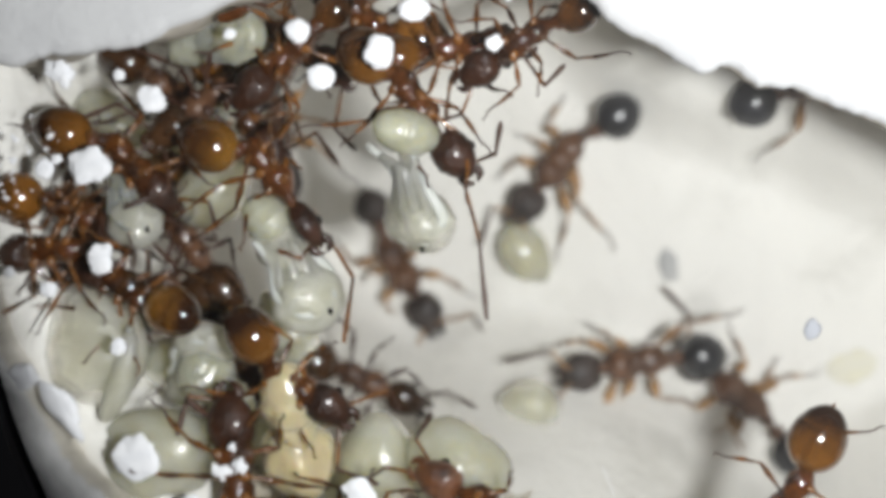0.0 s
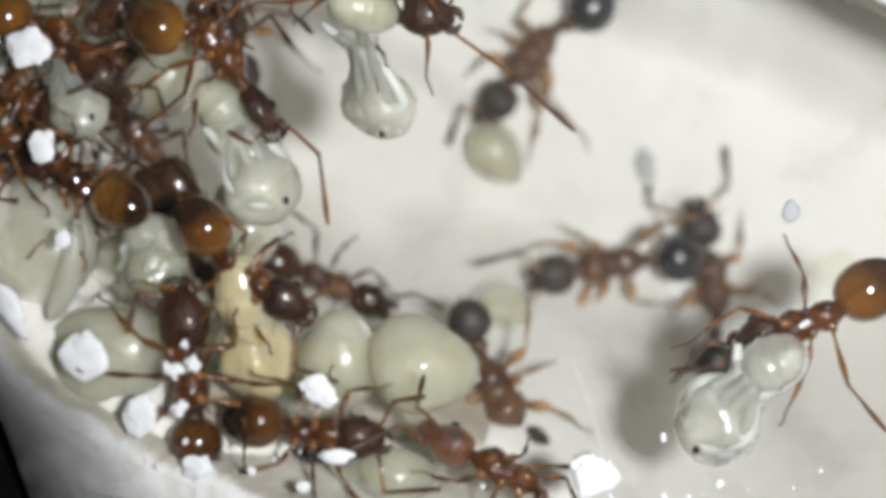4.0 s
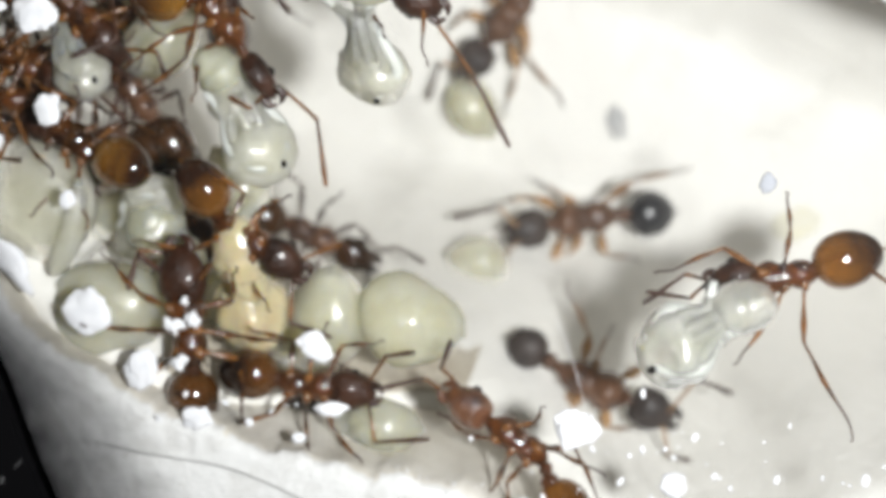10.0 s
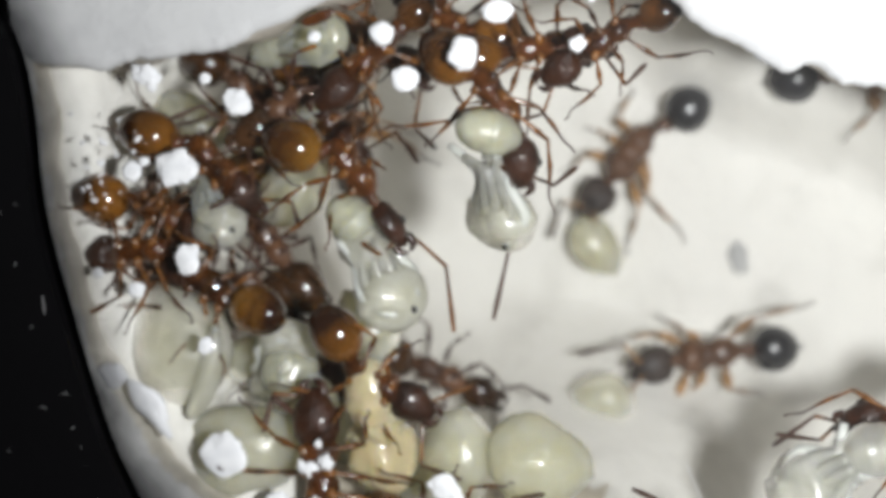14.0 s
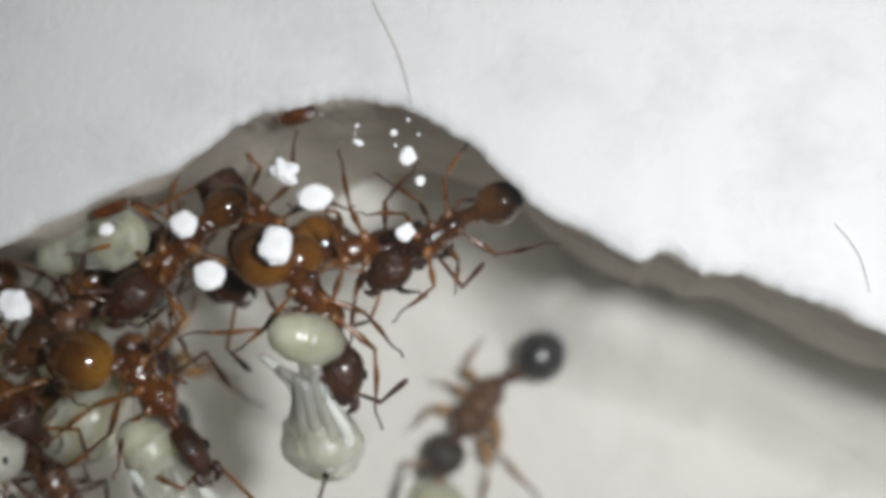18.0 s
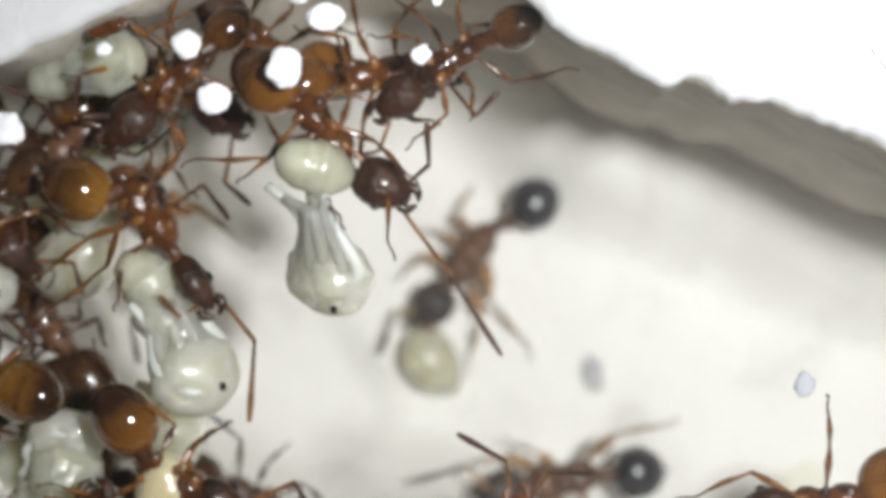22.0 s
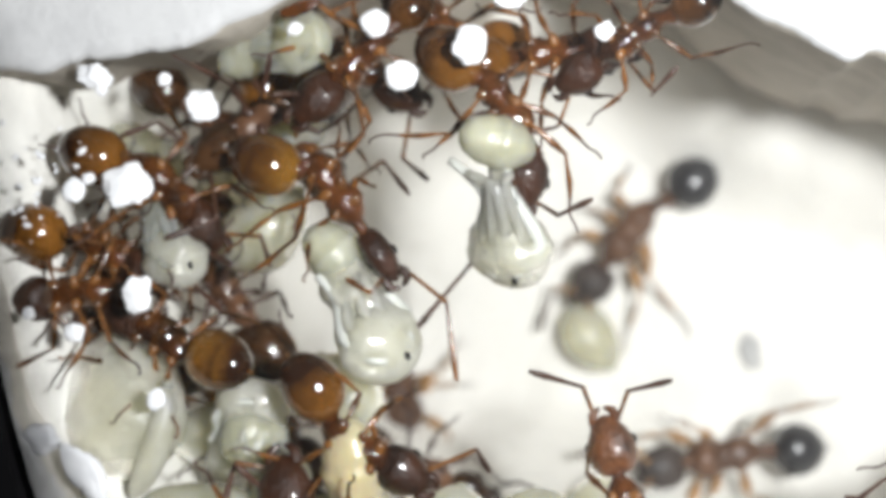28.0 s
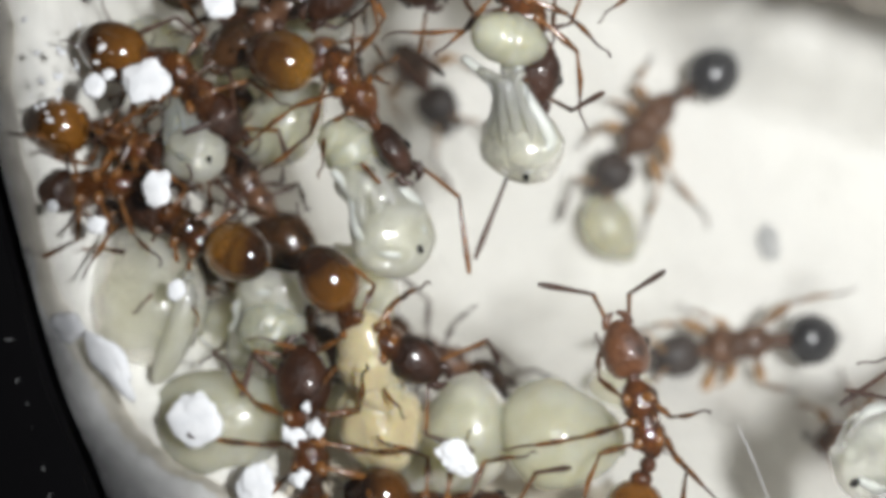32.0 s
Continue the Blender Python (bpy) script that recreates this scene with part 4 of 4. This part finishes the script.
crumb(SPOT, (1.26, 2.81, 13.50), 0.16, 1.1, 10, 28, 0.3)
crumb(SPOT, (1.10, 4.48, 13.50), 0.06, 1, 0, 29)
crumb(SPOT, (1.53, 3.66, 13.50), 0.09, 1, 0, 30)
crumb(SPOT, (-3.85, 3.01, 13.50), 0.12, 1.2, 20, 31)
crumb(SPOT, (-6.11, 2.24, 13.50), 0.13, 1, 0, 32)
crumb(SPOT, (-7.30, 2.27, 13.50), 0.22, 1.4, -30, 33, 0.8)
crumb(SPOT, (-8.54, -1.68, 13.50), 0.12, 1, 0, 34)
crumb(SPOT, (-7.73, -2.02, 13.50), 0.19, 1, 0, 35, 0.3)
crumb(SPOT, (-6.29, -3.14, 13.50), 0.16, 1.3, 80, 36, 0.3)
crumb("knobbly grey-white crystal at the plaster rim", (2.74, -9.18, 13.40), 0.26, 1.3, 0, 38, 0.9)
crumb("white dust on an ant's dark head", (-4.35, -5.67, 13.20), 0.16, 1.3, -20, 39, 0.9)
crumb("white dust on an ant's dark head", (-3.95, -5.58, 13.15), 0.14, 1.2, 60, 40, 0.9)
crumb("white dust on an ant's dark head", (-4.09, -5.19, 13.15), 0.07, 1.4, 80, 41, 0.7)
crumb(SPOT, (-8.37, -3.82, 13.40), 0.26, 1.3, 0, 42, 0.5)
crumb(SPOT, (-7.46, 0.60, 13.50), 0.10, 1.2, 0, 46, 0.3)



# ---------------------------------------------------------------- specks, fibres, fragments, scratches
def speck_field():
    """Fine white grit stuck under the glass near the southern rim and in the northern alcove."""
    rnd = random.Random(5)
    many = []
    for cx, cy, wx, wy, n in ((6.2, -7.9, 3.2, 0.9, 46), (0.9, 4.45, 0.9, 0.35, 9), (-8.3, 0.6, 0.7, 1.3, 46), (-4.2, -7.3, 2.6, 0.5, 24), (1.5, -8.6, 2.0, 0.4, 16)):
        for _ in range(n):
            r = 0.012 + 0.05 * rnd.random() ** 2.5
            many.append(blob(r * rnd.uniform(1, 1.8), r, 0.02, at=(rnd.gauss(cx, wx * 0.6), rnd.gauss(cy, wy * 0.6), TOP + 0.06), turn=Matrix.Rotation(rnd.uniform(0, 3), 3, "Z"), u=7, v=5))
    tagged(part("grit", joined(*many), CRUMB), "fine white plaster grit sprinkled under the glass", "grit", kind="stuff")


speck_field()


def fibre(label, a, b, sag, mat, r=0.012):
    mid = (Vector(a) + Vector(b)) / 2 + Vector(sag)
    ob = part("fibre", tube([a, mid, b], [r, r, r * 0.6], 6, 10), mat)
    return tagged(ob, label, "fibre")


fibre("thin pale hair lying on the plaster wall", (0.80, 6.71, 13.60), (1.48, 4.63, 13.60), (0.12, 0.0, 0), TAN, 0.005)
fibre("thin white thread across the shaded floor", (3.27, -5.41, 12.60), (3.90, -7.02, 13.30), (0.06, 0.0, 0), CRUMB, 0.006)
fibre("fine white scratch line on the plaster wall", (8.23, 2.73, 13.58), (8.71, 1.63, 13.58), (0.1, 0.05, 0), CRUMB, 0.014)


def seam(label, points):
    ob = part("seam", tube([(x, y, TOP + 0.03) for x, y in points], [0.012] + [0.024] * (len(points) - 2) + [0.012], 6, 8), SEAM)
    return tagged(ob, label, "seam")


seam("thin dark seam curving along the white rim", [(-6.2, -8.03), (-4.94, -8.27), (-3.1, -8.53), (-1.38, -9.22), (0.44, -9.99), (2.2, -10.9)])
seam("faint dark seam near the black bar", [(-6.2, -9.45), (-5.59, -9.6), (-4.19, -9.99), (-3.0, -10.4)])


def flake(label, at, long, wide, angle, mat):
    bm = blob(long, wide, 0.07, turn=Matrix.Rotation(math.radians(angle), 3, "Z"), u=14, v=10,
              shape=lambda p, n: p * (1 + 0.3 * noise.noise(Vector((n.x * 2 + long * 9, n.y * 2, wide * 7)))))
    ob = part("fragment", bm, mat)
    ob.location = Vector(at) * MM
    return tagged(ob, label, "fragment")


flake("red-brown scrap of ant cuticle on the alcove rim", (-0.57, 4.87, 13.30), 0.34, 0.16, 15, RED)
flake("dark red scrap of cuticle at the plaster rim", (-3.83, 3.37, 13.30), 0.36, 0.12, 20, RED)
flake("small grey scrap of shell by the rim", (1.37, -9.47, 13.55), 0.2, 0.12, -20, BROWN)
flake("pale grey smudge under the glass", (7.15, -2.44, 13.48), 0.20, 0.15, 70, SMUDGE)
flake("pale yellow stain on the floor", (9.05, -5.80, 0.03), 0.65, 0.45, 20, STAIN)
flake("grey damp grain on the pale floor", (11.93, -4.34, 0.12), 0.36, 0.34, 10, GREY)
flake("grey damp grain on the pale floor", (4.14, -3.11, 0.12), 0.26, 0.46, 10, GREY)


def scratches():
    """Pale scuffs on the black rim."""
    rnd = random.Random(9)
    many = []
    for _ in range(46):
        t = rnd.random()
        p = edge[int(10 + t * (len(edge) - 22))]
        x, y = p.x - 0.25 - abs(rnd.gauss(0, 0.9)), p.y + rnd.uniform(-0.5, 0.5)
        a, n = rnd.choice((1.1, 1.3, 2.8)) + rnd.gauss(0, 0.25), rnd.uniform(0.03, 0.45) ** 1.7
        many.append(blob(n, 0.010 + 0.012 * rnd.random(), 0.008, at=(x, y, TOP + 1.506), turn=Matrix.Rotation(a, 3, "Z"), u=6, v=5))
    tagged(part("scuffs", joined(*many), SCRATCH), "pale scuffs and scratches on the black rim", "scuffs", kind="stuff")


scratches()

cam.data.dof.use_dof = True
cam.data.dof.focus_object = crumb_focus
cam.data.dof.aperture_fstop = 98


# ---------------------------------------------------------------- movement
def spot(x, y, z, heading):
    return pose(x * MM, y * MM, z * MM, 0, 0, heading)


def nod(who, rows):
    """Turns an ant's head about its neck to these headings, in degrees."""
    out = []
    start = math.degrees(math.atan2((who["head"].location / MM - who["neck"]).y, (who["head"].location / MM - who["neck"]).x))
    for t, heading in rows:
        a = (heading - who["heading"] + 180) % 360 - 180
        p = who["neck"] + Vector((math.cos(math.radians(a)), math.sin(math.radians(a)), 0)) * who["reach"]
        out.append((t, pose(p.x * MM, p.y * MM, p.z * MM, 0, 0, a - start)))
    walk(who["head"], out)


def feel(who, seconds, swing, seed):
    """Waves both antennae gently about their roots."""
    rnd = random.Random(seed)
    for k, feeler in who["feelers"].items():
        at = feeler.location.copy()
        rows = [(t, Matrix.LocRotScale(at, Euler((0, 0, radians(rnd.uniform(-swing, swing)))), None)) for t in [i * seconds for i in range(int(32 / seconds))] + [32.0]]
        walk(feeler, rows)


def stride(who, spells, swing=13):
    """Steps the legs, three and three, during the spells (from, to)."""
    for i, leg in enumerate(who["legs"]):
        at = leg.location.copy()
        sign = 1 if i in (0, 3, 4) else -1
        times, n = [(0.0, 0.0)], 0
        for a, b in spells:
            t = a
            while t < b:
                times.append((t, sign * swing * (1 if n % 2 else -1)))
                t, n = t + 0.3, n + 1
            times.append((b, 0.0))
        times.append((32.0, 0.0))
        rows = []
        for t, a in times:
            if not rows or t - rows[-1][0] > 0.05:
                rows.append((t, Matrix.LocRotScale(at, Euler((0, 0, radians(a))), None)))
        walk(leg, rows)


def motions():
    nod(ant_dot, [(0.0, -51), (1.0, -38), (2.0, -42), (3.0, -18), (4.5, -14), (10.0, -33), (12.0, -76),
                  (13.0, -76), (14.0, -84), (16.5, -73), (17.0, -73), (18.0, -85), (19.0, -93), (20.0, -75), (21.0, -89), (22.0, -29),
                  (23.0, -14), (24.0, -14), (25.0, -73), (27.5, -95), (30.0, -98), (32.0, -94)])
    feel(ant_dot, 0.8, 9, 1)
    feel(ant_holder, 1.1, 14, 2)
    walk(ant_walker["base"], [(0.0, spot(1.03, -6.45, 12.30, 155)), (4.5, spot(1.99, -7.82, 12.30, 157)), (6.5, spot(1.94, -8.04, 12.30, 151)), (8.0, spot(2.15, -8.12, 12.30, 142)), (9.0, spot(2.11, -7.97, 12.30, 143)), (10.0, spot(2.51, -8.07, 12.30, 147)), (11.0, spot(2.59, -8.29, 12.30, 148)), (12.0, spot(3.27, -8.39, 12.40, 134)),
        (13.0, spot(3.57, -8.53, 12.40, 112)), (14.5, spot(3.69, -8.58, 12.40, 106)), (16.5, spot(0.79, -6.16, 12.40, 112)), (20.0, spot(0.80, -4.48, 12.40, 105)), (21.0, spot(1.67, -5.72, 12.40, 105)), (22.0, spot(2.94, -5.98, 12.40, 100)), (23.0, spot(2.70, -6.62, 12.40, 109)), (25.5, spot(3.62, -5.12, 12.40, 104)),
        (27.5, spot(1.36, -5.11, 12.40, 106)), (28.0, spot(1.54, -5.18, 12.40, 104)), (28.5, spot(1.68, -5.02, 12.40, 94)), (29.0, spot(1.92, -5.48, 12.40, 83)), (29.5, spot(1.82, -5.28, 12.40, 80)), (30.0, spot(1.89, -5.37, 12.40, 78)), (30.5, spot(1.69, -5.21, 12.40, 109)), (31.0, spot(1.77, -5.17, 12.40, 117)), (31.5, spot(1.64, -5.23, 12.40, 117)), (32.0, spot(1.69, -5.36, 12.40, 106))])
    feel(ant_walker, 0.6, 18, 3)
    stride(ant_walker, [(9, 12), (27, 31)])
    rows = [(0.0, spot(6.90, -5.95, 12.30, -119)), (1.0, spot(7.45, -5.76, 12.30, -119)), (2.0, spot(7.87, -5.33, 12.30, -121)), (3.0, spot(7.72, -4.79, 12.30, -144)), (4.0, spot(7.58, -4.64, 12.30, -156)), (4.5, spot(7.75, -4.57, 12.30, -153)), (6.5, spot(7.57, -4.64, 12.30, -164)), (9.0, spot(7.63, -4.45, 12.30, -169)), (32.0, None)]
    rows[-1] = (32.0, rows[-2][1])
    walk(ant_carrier["base"], rows)
    stride(ant_carrier, [(0, 3.8)], 8)
    hold = rows[-1][1].inverted() @ pupa_carried.matrix_basis
    walk(pupa_carried, [(t, m @ hold) for t, m in rows])
    walk(ant_low["base"], [(0.0, spot(-3.16, -3.13, 1.10, -60)), (1.0, spot(-2.61, -4.02, 1.10, -77)), (2.0, spot(-1.61, -4.95, 2.20, -55)), (3.0, spot(0.30, -6.65, 6.00, -53)), (4.0, spot(1.20, -7.50, 7.30, -62)), (4.5, spot(1.35, -7.70, 7.30, -58)), (7.0, spot(1.55, -8.10, 7.30, -50)), (9.0, spot(2.30, -8.35, 7.30, -42)), (10.0, spot(3.87, -8.56, 6.60, -22)), (11.0, spot(6.32, -9.96, 5.40, -12)),
        (12.0, spot(8.85, -9.64, 7.00, -25)), (14.0, spot(11.79, -8.33, 7.50, -26)), (26.0, spot(15.53, -5.01, 3.20, 180)), (29.3, spot(7.90, -7.70, 1.90, 174)), (30.0, spot(5.67, -8.05, 2.10, 170)), (32.0, spot(6.11, -7.70, 1.30, -167))])
    stride(ant_low, [(0, 4), (9, 13), (29, 31)], 16)
    walk(ant_far["base"], [(0.0, spot(6.10, -6.45, 1.10, 144)), (1.0, spot(5.48, -6.87, 1.10, 117)), (2.0, spot(3.60, -6.95, 4.00, 171)), (3.0, spot(3.36, -6.68, 3.60, 157)), (3.5, spot(4.23, -6.50, 2.30, 111)), (4.0, spot(5.93, -6.03, 1.10, 103)), (4.5, spot(5.73, -4.74, 1.10, 97)), (6.5, spot(6.89, -0.10, 1.10, 118)), (7.0, spot(7.38, 0.00, 1.10, 147)), (8.0, spot(13.12, -0.81, 1.10, 124)), (9.0, spot(13.65, -0.55, 1.10, 138)),
        (10.5, spot(11.03, 1.08, 1.10, 88)), (11.0, spot(8.40, 2.15, 2.90, 45)), (12.0, spot(7.88, 1.88, 2.90, 21)), (13.0, spot(7.76, 1.88, 2.90, 21)), (14.0, spot(7.60, 2.08, 2.90, 18)), (14.5, spot(9.6, 0.4, 1.9, 25)), (15.2, spot(12.0, -2.5, 1.6, 0)), (16.2, spot(18.0, -7.0, 6.2, -20)), (32.0, spot(18.0, -7.0, 6.2, -20))])
    stride(ant_far, [(0, 8), (11.5, 14)], 16)
    walk(ant_edge["base"], [(0.0, spot(7.78, 1.96, 2.90, 21)), (0.4, spot(8.8, 1.8, 2.9, 40)), (0.9, spot(11.5, 4.8, 3.2, 50)), (32.0, spot(11.5, 4.8, 3.2, 50))])
    walk(ant_late["base"], [(0.0, spot(-5.2, 1.0, 6.2, -80)), (26.5, spot(-5.2, 1.0, 6.2, -80)), (27.9, spot(-4.30, -4.10, 1.30, -80)), (28.3, spot(-4.04, -4.20, 1.30, -78)), (28.6, spot(-3.60, -3.90, 1.20, -76)), (29.0, spot(-3.69, -3.45, 1.10, -75)), (29.2, spot(-3.64, -3.30, 1.10, -74)), (29.5, spot(-3.49, -2.84, 1.10, -73)), (30.0, spot(-4.08, -0.95, 1.10, -74)), (31.0, spot(-4.50, 1.06, 1.10, -69)), (32.0, spot(-4.70, 1.52, 1.10, -58))])
    stride(ant_late, [(26.5, 31)], 16)


motions()
